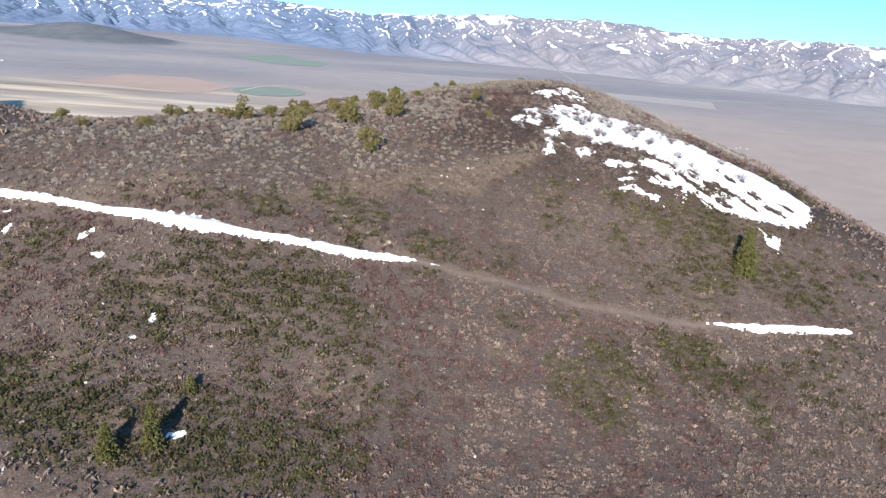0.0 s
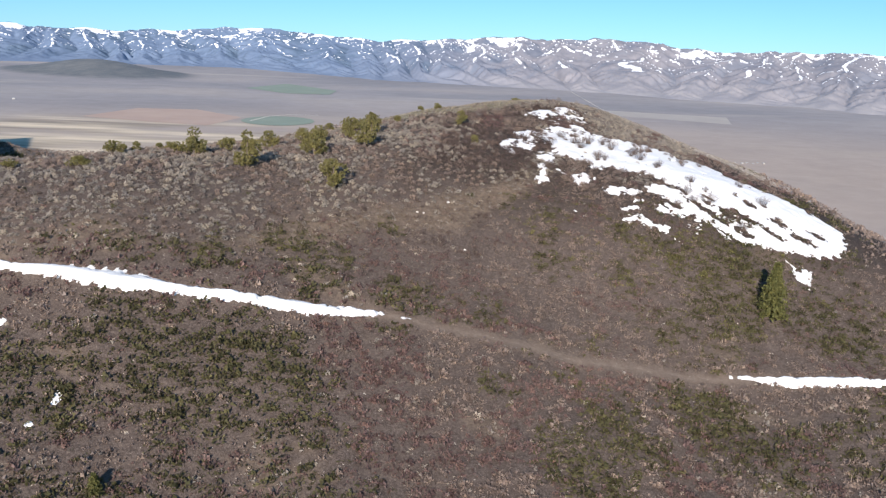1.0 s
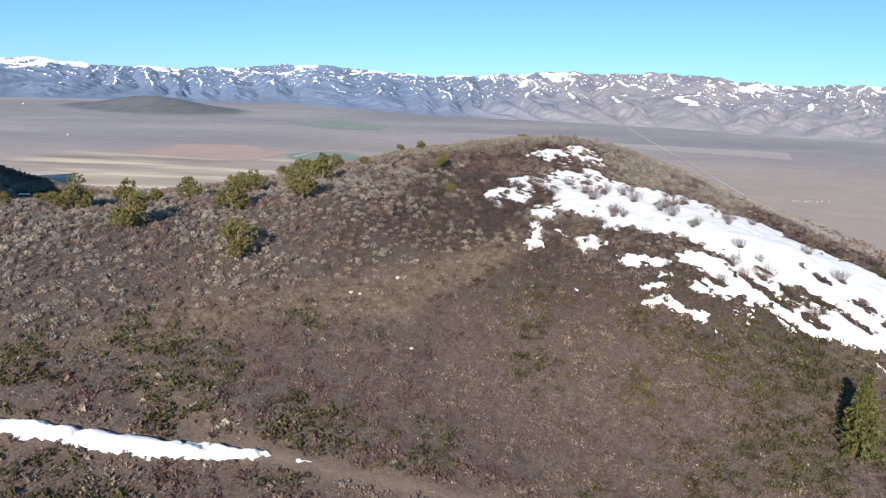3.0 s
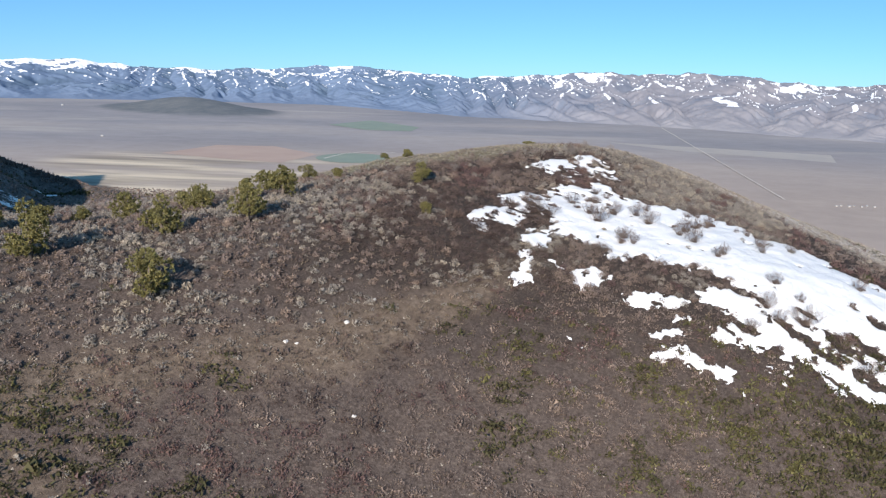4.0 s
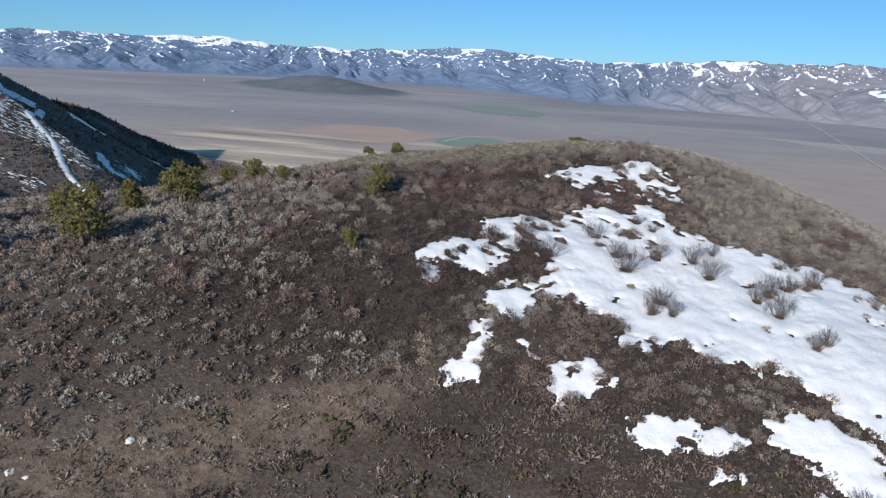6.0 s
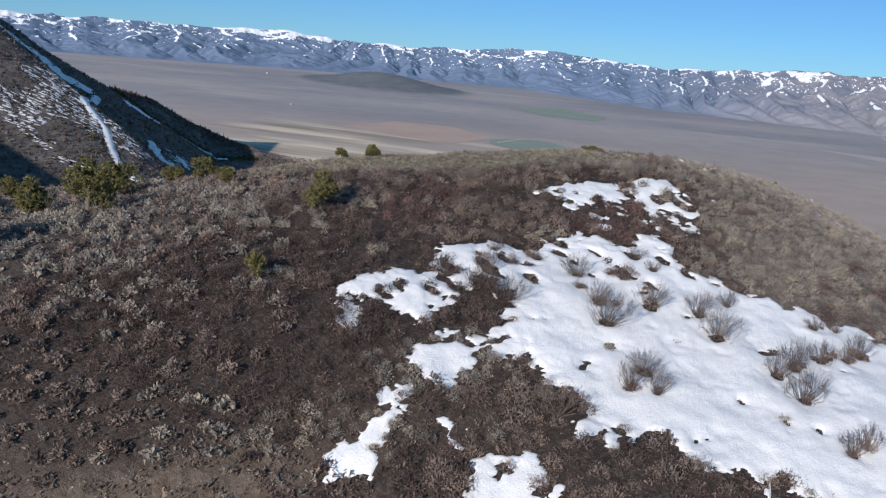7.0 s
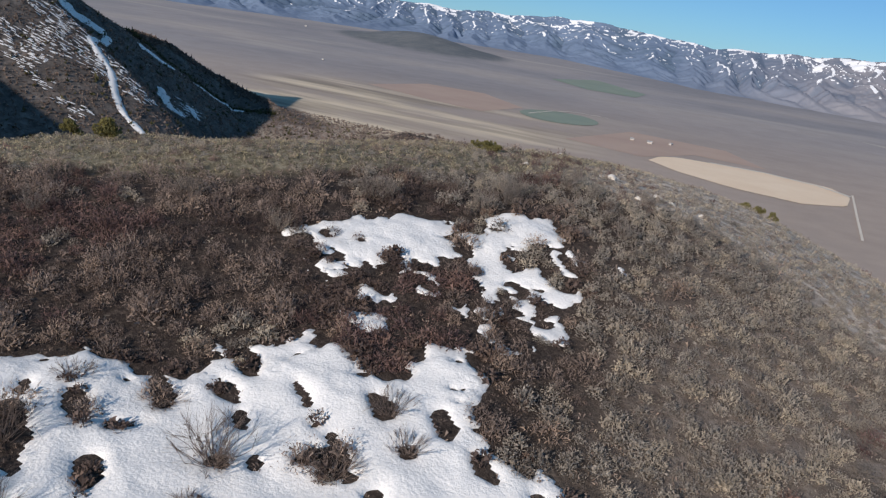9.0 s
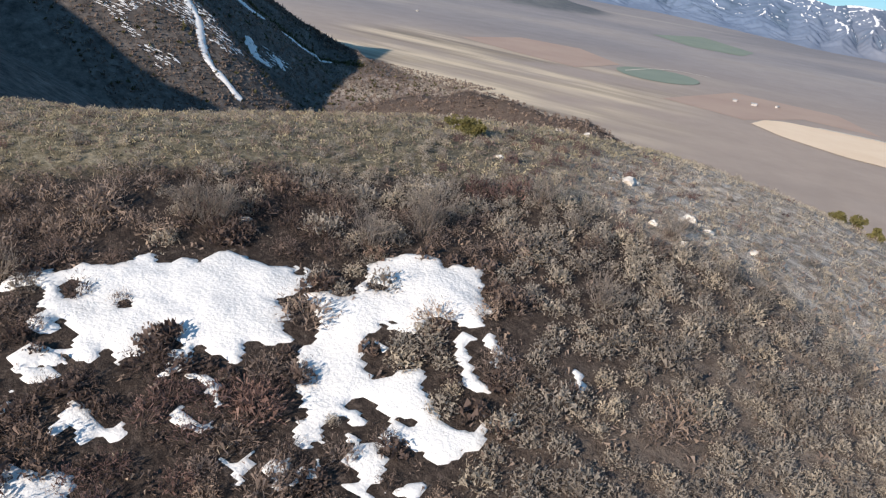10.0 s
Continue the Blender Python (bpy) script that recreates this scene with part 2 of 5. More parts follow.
def ground_material():
    m, nt, b = shader("hill_soil", 0.95)
    soil = ramp(nt, noise_of(nt, 0.9, 6, 0.7), [(0.34, (0.062, 0.046, 0.040)), (0.5, (0.101, 0.077, 0.066)), (0.66, (0.155, 0.121, 0.101))])
    litter = ramp(nt, noise_of(nt, 3.2, 7, 0.85), [(0.41, (0.033, 0.024, 0.021)), (0.5, (0.086, 0.067, 0.057)), (0.59, (0.177, 0.142, 0.120))])
    near = mix(nt, 0.6, soil, litter)
    straw = ramp(nt, noise_of(nt, 1.3, 6, 0.75), [(0.36, (0.092, 0.068, 0.048)), (0.5, (0.165, 0.123, 0.089)), (0.64, (0.265, 0.207, 0.153))])
    near = mix(nt, attr(nt, "straw"), near, straw)
    stones = threshold(nt, noise_of(nt, 2.4, 2, 0.5), 0.71, 0.75)
    near = mix(nt, stones, near, (0.42, 0.37, 0.31))
    lawn = ramp(nt, noise_of(nt, 1.6, 5, 0.7), [(0.36, (0.116, 0.099, 0.064)), (0.5, (0.222, 0.194, 0.131)), (0.66, (0.363, 0.320, 0.236))])
    # darker, finely mottled ground under brown brush and over the close hilltop
    dark_soil = ramp(nt, noise_of(nt, 4.0, 6, 0.8), [(0.40, (0.013, 0.010, 0.010)), (0.52, (0.041, 0.031, 0.026)), (0.62, (0.109, 0.085, 0.073))])
    near = mix(nt, attr(nt, "dark_soil"), near, dark_soil)
    near = mix(nt, attr(nt, "lawn"), near, lawn)
    near = mix(nt, attr(nt, "pale"), near, ramp(nt, noise_of(nt, 1.4, 5, 0.75), [(0.38, (0.29, 0.238, 0.194)), (0.5, (0.53, 0.452, 0.38)), (0.62, (0.76, 0.67, 0.58))]))
    near = mix(nt, attr(nt, "track"), near, ramp(nt, noise_of(nt, 1.2, 4), [(0.3, (0.24, 0.175, 0.13)), (0.7, (0.36, 0.28, 0.215))]))
    # the valley floor: sage plain, pale washes, tilled strips
    big = ramp(nt, noise_of(nt, 0.0016, 4, 0.5, stretch=(0.7, 1.2, 1)), [(0.36, (0.270, 0.258, 0.265)), (0.50, (0.330, 0.305, 0.302)), (0.62, (0.395, 0.350, 0.325))])
    fine = ramp(nt, noise_of(nt, 0.02, 6, 0.7), [(0.3, (0.90, 0.90, 0.90)), (0.7, (1.07, 1.07, 1.07))])
    far = mix(nt, 1.0, big, fine, 'MULTIPLY')
    wash = threshold(nt, noise_of(nt, 0.0030, 3, 0.5, stretch=(0.45, 1.5, 1)), 0.60, 0.72)
    far = mix(nt, mix(nt, 0.55, (0, 0, 0), wash), far, (0.50, 0.44, 0.38))
    # warmer tone close in, cooler beyond: distance haze put into the floor colour
    far = mix(nt, attr(nt, "bench"), far, mix(nt, 1.0, (0.44, 0.352, 0.292), fine, 'MULTIPLY'))
    hay = ramp(nt, noise_of(nt, 0.020, 4, 0.55, stretch=(0.16, 1.0, 1)), [(0.36, (0.26, 0.215, 0.17)), (0.50, (0.47, 0.385, 0.29)), (0.62, (0.70, 0.58, 0.43))])
    far = mix(nt, attr(nt, "hay"), far, hay)
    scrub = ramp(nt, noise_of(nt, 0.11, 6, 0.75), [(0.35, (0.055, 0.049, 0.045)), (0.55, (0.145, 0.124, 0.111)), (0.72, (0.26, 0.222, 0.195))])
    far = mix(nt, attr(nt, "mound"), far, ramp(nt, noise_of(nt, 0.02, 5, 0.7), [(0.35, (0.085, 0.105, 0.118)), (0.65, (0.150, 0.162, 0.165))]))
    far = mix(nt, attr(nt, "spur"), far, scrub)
    nt.links.new(mix(nt, attr(nt, "valley"), near, far), b.inputs["Base Color"])
    bump(nt, b, noise_of(nt, 3.5, 6, 0.75), 0.7, 0.25)
    return m


def snow_material():
    m, nt, b = shader("old_snow", 0.55)
    grit = ramp(nt, noise_of(nt, 0.8, 5, 0.7), [(0.3, (0.801, 0.801, 0.796)), (0.64, (0.764, 0.763, 0.753)), (0.82, (0.673, 0.651, 0.619))])
    nt.links.new(grit, b.inputs["Base Color"])
    b.inputs["Specular IOR Level"].default_value = 0.3
    h = nt.nodes.new("ShaderNodeMath")
    h.operation = 'ADD'
    nt.links.new(noise_of(nt, 3.4, 3, 0.6, stretch=(1.0, 0.55, 1.0)), h.inputs[0])
    nt.links.new(noise_of(nt, 8.0, 3, 0.6), h.inputs[1])
    bump(nt, b, h.outputs[0], 0.5, 0.07)
    return m


def leaf_material(name, dark, mid, light, rough=0.85):
    """Foliage or twigs: colour varies blade by blade and shrub by shrub."""
    m, nt, b = shader(name, rough)
    rnd = nt.nodes.new("ShaderNodeNewGeometry").outputs["Random Per Island"]
    blade = mix(nt, 0.40, ramp(nt, rnd, [(0.0, dark), (0.5, mid), (1.0, light)]), mid)
    tint = ramp(nt, attr(nt, "tint"), [(0.0, (0.62, 0.60, 0.60)), (0.5, (1.0, 1.0, 1.0)), (1.0, (1.38, 1.32, 1.2))])
    colour = mix(nt, 1.0, blade, tint, 'MULTIPLY')
    nt.links.new(colour, b.inputs["Base Color"])
    # thin leaves and twigs let part of the light through
    thin = nt.nodes.new("ShaderNodeBsdfTranslucent")
    nt.links.new(colour, thin.inputs["Color"])
    both = nt.nodes.new("ShaderNodeMixShader")
    both.inputs[0].default_value = 0.40
    nt.links.new(b.outputs[0], both.inputs[1])
    nt.links.new(thin.outputs[0], both.inputs[2])
    nt.links.new(both.outputs[0], nt.nodes["Material Output"].inputs["Surface"])
    return m


def plain_material(name, lo, hi, scale, rough=0.8, relief=0.0):
    m, nt, b = shader(name, rough)
    n = noise_of(nt, scale, 5, 0.65)
    nt.links.new(ramp(nt, n, [(0.3, lo), (0.7, hi)]), b.inputs["Base Color"])
    if relief:
        bump(nt, b, n, 0.6, relief)
    return m


GROUND = ground_material()
SNOW = snow_material()
SAGE = leaf_material("sage_leaf", (0.235, 0.207, 0.177), (0.351, 0.313, 0.270), (0.486, 0.441, 0.382))
TWIG = leaf_material("bare_twig", (0.165, 0.127, 0.107), (0.266, 0.207, 0.178), (0.430, 0.348, 0.298))
RUST = leaf_material("rust_twig", (0.119, 0.075, 0.068), (0.187, 0.122, 0.112), (0.294, 0.207, 0.190))
DARK_TWIG = leaf_material("dark_twig", (0.095, 0.069, 0.061), (0.152, 0.113, 0.100), (0.247, 0.191, 0.172))
GREEN = leaf_material("low_evergreen", (0.055, 0.054, 0.025), (0.101, 0.095, 0.048), (0.172, 0.159, 0.086))
OLIVE = leaf_material("olive_shrub", (0.085, 0.082, 0.030), (0.150, 0.142, 0.060), (0.24, 0.222, 0.11))
GRASS = leaf_material("dry_grass", (0.281, 0.240, 0.192), (0.443, 0.387, 0.315), (0.626, 0.556, 0.459))
DEAD_GRASS = leaf_material("dead_grass", (0.133, 0.104, 0.078), (0.211, 0.167, 0.127), (0.302, 0.248, 0.192))
LAWN_GRASS = leaf_material("olive_grass", (0.246, 0.216, 0.144), (0.378, 0.333, 0.232), (0.536, 0.475, 0.355))
JUNIPER = leaf_material("juniper_leaf", (0.117, 0.109, 0.042), (0.227, 0.208, 0.086), (0.390, 0.351, 0.163))
SPRUCE = leaf_material("spruce_needle", (0.075, 0.081, 0.030), (0.144, 0.149, 0.057), (0.265, 0.259, 0.103))
BARK = plain_material("grey_bark", (0.07, 0.055, 0.043), (0.19, 0.16, 0.13), 9.0, 0.9, 0.03)
ROCK = plain_material("pale_rock", (0.50, 0.465, 0.42), (0.76, 0.72, 0.67), 2.0, 0.9, 0.06)
CROP = plain_material("winter_wheat", (0.235, 0.28, 0.225), (0.28, 0.32, 0.25), 0.02)
THIN = plain_material("thin_stubble", (0.40, 0.358, 0.322), (0.46, 0.41, 0.36), 0.02)
STUBBLE = plain_material("pale_stubble", (0.85, 0.65, 0.46), (0.92, 0.73, 0.54), 0.02)
TILLED = plain_material("red_tilth", (0.44, 0.315, 0.255), (0.50, 0.37, 0.295), 0.012)
GRAVEL = plain_material("pale_gravel", (0.66, 0.59, 0.50), (0.78, 0.71, 0.61), 0.2)
WALL = plain_material("white_boards", (0.36, 0.35, 0.335), (0.47, 0.46, 0.44), 1.0)
ROOF = plain_material("grey_tin", (0.24, 0.25, 0.26), (0.42, 0.43, 0.44), 0.6, 0.5)


def mountain_material():
    m, nt, b = shader("mountain_slope", 0.95)
    rock = ramp(nt, noise_of(nt, 0.010, 7, 0.65), [(0.3, (0.20, 0.205, 0.24)), (0.5, (0.255, 0.25, 0.275)), (0.7, (0.31, 0.295, 0.31))])
    # lower slopes paler and greyer: haze at the foot put into the colour
    rock = mix(nt, attr(nt, "foot_haze"), rock, ramp(nt, noise_of(nt, 0.012, 5, 0.6), [(0.35, (0.31, 0.30, 0.32)), (0.65, (0.385, 0.362, 0.365))]))
    # blue haze of the farther range mixed into the rock colour
    rock = mix(nt, mix(nt, 0.85, (0, 0, 0), attr(nt, "haze_blue")), rock, (0.130, 0.200, 0.310))
    # woods and painted shade together, dark blue on one side of the spurs
    wood_shade = mix(nt, attr(nt, "wood_shade"), rock, (0.105, 0.155, 0.225))
    s = nt.nodes.new("ShaderNodeMath")
    s.operation = 'ADD'
    nt.links.new(attr(nt, "snow"), s.inputs[0])
    nt.links.new(noise_of(nt, 0.045, 4, 0.7), s.inputs[1])
    cover = threshold(nt, s.outputs[0], 0.92, 1.12)
    nt.links.new(mix(nt, cover, wood_shade, (0.88, 0.89, 0.91)), b.inputs["Base Color"])
    return m


MOUNTAIN = mountain_material()

# ---- ground: one sheet from the canyon to the foot of the mountains ----
CX, CY = 30.0, 60.0
az = np.radians(np.concatenate([np.arange(-180, -82, 3.0), np.arange(-82, 62, 0.40), np.arange(62, 180, 3.0)]))
rad, r = [0.6], 0.6
while r < 5000:
    r += 1.15 if r < 210 else min(1.0 + (r - 210) * 0.03, 9.0) if r < 1300 else 0.022 * r
    rad.append(r)
rad = np.array(rad)
A, R = np.meshgrid(az, rad)
gx, gy = CX + R * np.sin(A), CY + R * np.cos(A)
gz = height(gx, gy)
na, nr = len(az), len(rad)
j, i = np.meshgrid(np.arange(nr - 1), np.arange(na), indexing="ij")
quads = np.stack([j * na + i, j * na + (i + 1) % na, (j + 1) * na + (i + 1) % na, (j + 1) * na + i], -1).reshape(-1, 4)[:, ::-1]
verts = np.stack([gx, gy, gz], -1).reshape(-1, 3)
far_z = plain(gx, gy)
valley = np.maximum(step(260, 420, np.hypot(gx - 20, gy - 160)), step(30, 8, gz - far_z)).ravel()
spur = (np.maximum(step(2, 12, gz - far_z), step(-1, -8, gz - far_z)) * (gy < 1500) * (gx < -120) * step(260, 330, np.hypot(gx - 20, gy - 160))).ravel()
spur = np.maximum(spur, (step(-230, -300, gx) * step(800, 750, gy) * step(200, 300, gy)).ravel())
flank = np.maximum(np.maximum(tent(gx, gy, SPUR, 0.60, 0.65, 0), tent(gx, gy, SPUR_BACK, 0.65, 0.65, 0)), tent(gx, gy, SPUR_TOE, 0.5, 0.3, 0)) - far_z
# scrub colour runs on over the toe, standing in for shadow there
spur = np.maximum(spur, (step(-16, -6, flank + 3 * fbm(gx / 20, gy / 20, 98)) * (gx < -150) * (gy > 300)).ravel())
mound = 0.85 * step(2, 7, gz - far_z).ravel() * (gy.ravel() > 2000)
hay = (step(-760, -640, gx) * step(-100, -280, gx + 0.2 * (gy - 1100)) * step(780, 850, gy) * step(1500, 1250, gy) * step(-0.45, 0.1, fbm(gx / 180, gy / 90, 97))).ravel()
yt = np.interp(gx, TRACK_X, TRACK_Y)
track = (np.exp(-((gy - yt) / 1.0) ** 2) * 0.6 * step(78, 70, np.abs(gx + 2))).ravel()
# "bench" here fades the warm floor tone with distance, as haze does
ground = link("ground", verts, quads, GROUND, smooth=True, attrs={"valley": valley, "spur": spur, "track": track, "hay": hay, "straw": (0.6 * slope_bands(gx, gy)[1]).ravel(), "dark_soil": (np.maximum(step(0.35, 0.6, brown_share(gx, gy)), 0.9 * close_by(gx, gy) * step(46, 33, gx)) * step(150, 172, gy) * step(-16, 2, gx) * 0.75).ravel(), "bench": (0.9 * step(2000, 900, np.hypot(gx - 40, gy - 130))).ravel(), "mound": mound, "lawn": (0.85 * lawn_share(gx, gy)).ravel(), "pale": np.maximum(0.9 * pale_share(gx, gy), 0.22 * close_by(gx, gy) * step(37, 46, gx) * step(190, 200, gy)).ravel()})
tagged(ground, "brown sage hillside falling to a wide dry valley floor", "ground", kind="structure")

# ---- mountains ----
FOOT_AZ = (-75, -37, -26, -16, -6, 6, 17, 30, 70)
FOOT_R = (3900, 3900, 3850, 3600, 2800, 2580, 2300, 2100, 2000)
SKY_AZ = (-75, -38, -34.7, -30.4, -27, -22.7, -18, -15.5, -12.4, -9.3, -5.5, -0.2, 2.8, 9.3, 13, 15.9, 18.1, 24, 30, 70)
SKY_EL = (0.5, 0.67, 0.75, 0.83, 0.49, 0.44, 0.6, 0.88, 0.86, 0.57, 0.3, 0.63, 0.79, 0.88, 0.76, 0.4, 0.25, 0.5, 0.4, 0.5)
adeg = np.arange(-59, 32, 0.062)
u = np.linspace(-0.05, 1.30, 108)
AD, U = np.meshgrid(adeg, u)
foot = np.interp(AD, FOOT_AZ, FOOT_R)
foot = foot + 60 * fbm(AD / 3.0, AD * 0, 40)
mr = foot + 850 * U
mx, my = 40 + mr * np.sin(np.radians(AD)), 130 + mr * np.cos(np.radians(AD))
crest_r = foot + 850
top = 54 + crest_r * np.tan(np.radians(np.interp(AD, SKY_AZ, SKY_EL)))
base = plain(mx, my)
along = np.radians(AD) * 3100.0
down = 850 * U


def saw(c):
    """Sharp-crested ridges, 0 in the gullies and 1 on the crests, and which side of the crest a place is on."""
    f = c - np.floor(c)
    return 1 - np.abs(2 * f - 1), f < 0.5


# main spurs run down from the crest, side spurs branch off them, small ribs off those
warp = 130 * fbm(along / 260, down / 380, 45, 3)
spur1, left1 = saw((along + warp + 0.35 * down * grain(along / 500, down * 0, 47)) / 150)
lean = np.where(left1, -1.0, 1.0)
spur2, left2 = saw((along * 0.8 + lean * 0.95 * down + 0.8 * warp + 95 * fbm(along / 130, down / 130, 48, 3)) / 74)
spur3, left3 = saw((along - 0.8 * lean * down + 60 * fbm(along / 70, down / 70, 49, 3)) / 34)
flank = 4 * spur1 * (1 - spur1)
lift = np.clip(U, 0, 1)
rise = 0.40 * lift ** 2.0 + 0.60 * lift ** 1.1
size1 = 0.8 + 0.5 * grain(along / 190, down / 600, 51)
env = np.clip(lift * 2.6, 0, 1) * (1.05 - 0.70 * lift)
body = rise * 0.92 + env * (0.27 * size1 * (spur1 - 0.45) + 0.12 * (0.7 + grain(along / 90, down / 90, 52)) * (spur2 - 0.5) * (0.25 + 0.75 * flank) + 0.025 * (spur3 - 0.5)) + 0.07 * env * fbm(along / 60, down / 60, 50)
at_top = body[np.argmin(np.abs(u - 1.0))][None, :]
body = body / np.where(lift > 0, 1 + (np.maximum(at_top, 0.5) - 1) * lift ** 2, 1)
mz = base + (top - base) * np.where(U <= 1, body, body - 0.7 * (U - 1)) - 4 * step(0.05, -0.05, U)
mz = mz + (top - base) * 0.05 * (saw((along + warp) / 150)[0] - 0.5 + 1.2 * fbm(along / 110, along * 0, 56)) * lift
# snow lies in drifts just under the crests of the spurs, and closer together towards the top
high = lift + 0.22 * fbm(along / 170, down / 170, 58)
gaps1, gaps2 = fbm(along / 55, down / 55, 66, 3), fbm(along / 34, down / 34, 67, 3)
drift1 = step(0.84, 0.90, spur1) * left1 * step(0.34, 0.52, high) * step(-0.12, 0.02, gaps1)
drift2 = step(0.80, 0.87, spur2) * left2 * (flank > 0.12) * step(0.36, 0.58, high) * step(-0.02, 0.12, gaps2)
drift3 = step(0.74, 0.86, spur3) * left3 * step(0.66, 0.86, high) * step(-0.05, 0.12, fbm(along / 26, down / 26, 69, 2))
cap_snow = 0.62 * step(0.72, 0.98, U + 0.30 * fbm(along / 40, down / 40, 71, 3)) * step(-0.04, 0.20, fbm(along / 70, down / 140, 68)) * step(1.02, 1.0, U)
snow_amount = np.clip(np.maximum(np.maximum(drift1, 0.95 * drift2), np.maximum(0.9 * drift3, cap_snow)), 0, 1) * step(1.06, 1.02, U)
# haze tint grows towards the left, farther end of the range
haze_blue = step(7, -10, AD)
# one side of each spur darkened, for woods and for shade
dark_side = (0.35 + 0.65 * haze_blue) * np.maximum(~left1 * step(0.85, 0.45, spur1), 0.8 * ~left2 * step(0.8, 0.4, spur2)) * step(0.16, 0.42, lift) * step(-0.30, 0.15, fbm(along / 120, down / 140, 57))
foot_haze = step(0.46, 0.06, lift + 0.12 * grain(along / 120, down / 120, 72))
nm = len(adeg)
j, i = np.meshgrid(np.arange(len(u) - 1), np.arange(nm - 1), indexing="ij")
quads = np.stack([j * nm + i, j * nm + i + 1, (j + 1) * nm + i + 1, (j + 1) * nm + i], -1).reshape(-1, 4)[:, ::-1]
mountains = link("mountain_range", np.stack([mx, my, mz], -1).reshape(-1, 3), quads, MOUNTAIN, smooth=True, attrs={"snow": snow_amount.ravel(), "wood_shade": dark_side.ravel(), "foot_haze": foot_haze.ravel(), "haze_blue": haze_blue.ravel()})
tagged(mountains, "long grey-blue mountain range streaked with spring snow", "mountains", kind="structure")

# ---- valley floor: fields, roads, farms ----
def field(name, corners, material, label, category="field", lift=0.7):
    pts = np.array(corners, float)
    n = 48
    k = np.linspace(0, len(pts), n, endpoint=False)
    a, b = pts[np.floor(k).astype(int)], pts[(np.floor(k).astype(int) + 1) % len(pts)]
    ring = a + (b - a) * (k % 1)[:, None]
    mid = pts.mean(0)
    xy = np.concatenate([[mid], mid + (ring - mid) * 0.5, ring])
    z = height(xy[:, 0], xy[:, 1]) + lift
    z[n + 1:] -= 0.2
    inner = [(0, 1 + q, 1 + (q + 1) % n, 1 + (q + 1) % n) for q in range(n)]
    outer = [(1 + q, 1 + n + q, 1 + n + (q + 1) % n, 1 + (q + 1) % n) for q in range(n)]
    tri = [(a, b, c) for a, b, c, _ in inner] + [t for a, b, c, d in outer for t in ((a, b, c), (a, c, d))]
    ob = link(name, np.c_[xy, z], tri, material)
    return tagged(ob, label, category, kind="structure")


def oval(x, y, rx, ry, turn=0.0):
    c, s = math.cos(radians(turn)), math.sin(radians(turn))
    return [(x + rx * math.cos(a) * c - ry * math.sin(a) * s, y + rx * math.cos(a) * s + ry * math.sin(a) * c) for a in np.linspace(0, 2 * math.pi, 24, endpoint=False)]


def road(name, line, width, label, lift=0.9):
    pts = np.array(line, float)
    d = np.gradient(pts, axis=0)
    d /= np.linalg.norm(d, axis=1)[:, None]
    side = np.stack([d[:, 1], -d[:, 0]], 1) * width / 2
    xy = np.concatenate([pts - side, pts + side])
    n = len(pts)
    quads = [(n + q, n + q + 1, q + 1, q) for q in range(n - 1)]
    ob = link(name, np.c_[xy, height(xy[:, 0], xy[:, 1]) + lift], quads, GRAVEL)
    return tagged(ob, label, "road", kind="structure")


def smooth_line(line, n=40):
    p = np.array(line, float)
    k = np.linspace(0, len(p) - 1, n)
    return np.stack([np.interp(k, np.arange(len(p)), p[:, q]) for q in (0, 1)], 1)


field("wheat_field", [(-547, 2271), (-485, 2531), (-300, 2282), (-296, 2118), (-410, 2113)], CROP, "dull green winter wheat field on the valley floor")
field("wheat_field", oval(-287, 1435, 62, 80, 10), CROP, "dull green round irrigated field")
field("stubble_field", [(-99.0, 1163.0), (-93.0, 1211.0), (-74.0, 1233.0), (-6.0, 1245.0), (60.0, 1236.0), (104.0, 1222.0), (123.0, 1172.0), (117.0, 1104.0), (74.0, 1066.0), (7.0, 1078.0), (-58.0, 1117.0)], STUBBLE, "pale tan round field of dry stubble")
field("tilled_field", [(-609, 1399), (-582, 1578), (-473, 1593), (-359, 1474), (-377, 1326), (-482, 1350)], TILLED, "reddish bare tilled field", lift=0.5)
field("tilled_field", [(-215, 1210), (-170, 1420), (-30, 1400), (30, 1280), (-60, 1290), (-110, 1180)], TILLED, "reddish bare tilled field", lift=0.45)
road("gravel_road", smooth_line([(-36, 1239), (28, 1242), (92, 1216), (123, 1178)]), 7, "pale bare strip along the rim of the round field")
field("stubble_field", [(171, 1973), (603, 1803), (560, 1640), (300, 1800)], THIN, "pale tan strip of dry stubble", lift=0.4)
road("gravel_road", smooth_line([(380, 2600), (358, 1990), (340, 1482), (327, 1120)]), 2.0, "straight pale gravel road across the valley")
road("gravel_road", smooth_line([(126, 1193), (123, 1008), (122, 930)]), 2.2, "straight pale gravel road beside the round field")
road("gravel_road", smooth_line([(-330, 1410), (-318, 1500), (-290, 1548), (-235, 1552)]), 3, "pale farm lane round the green field")

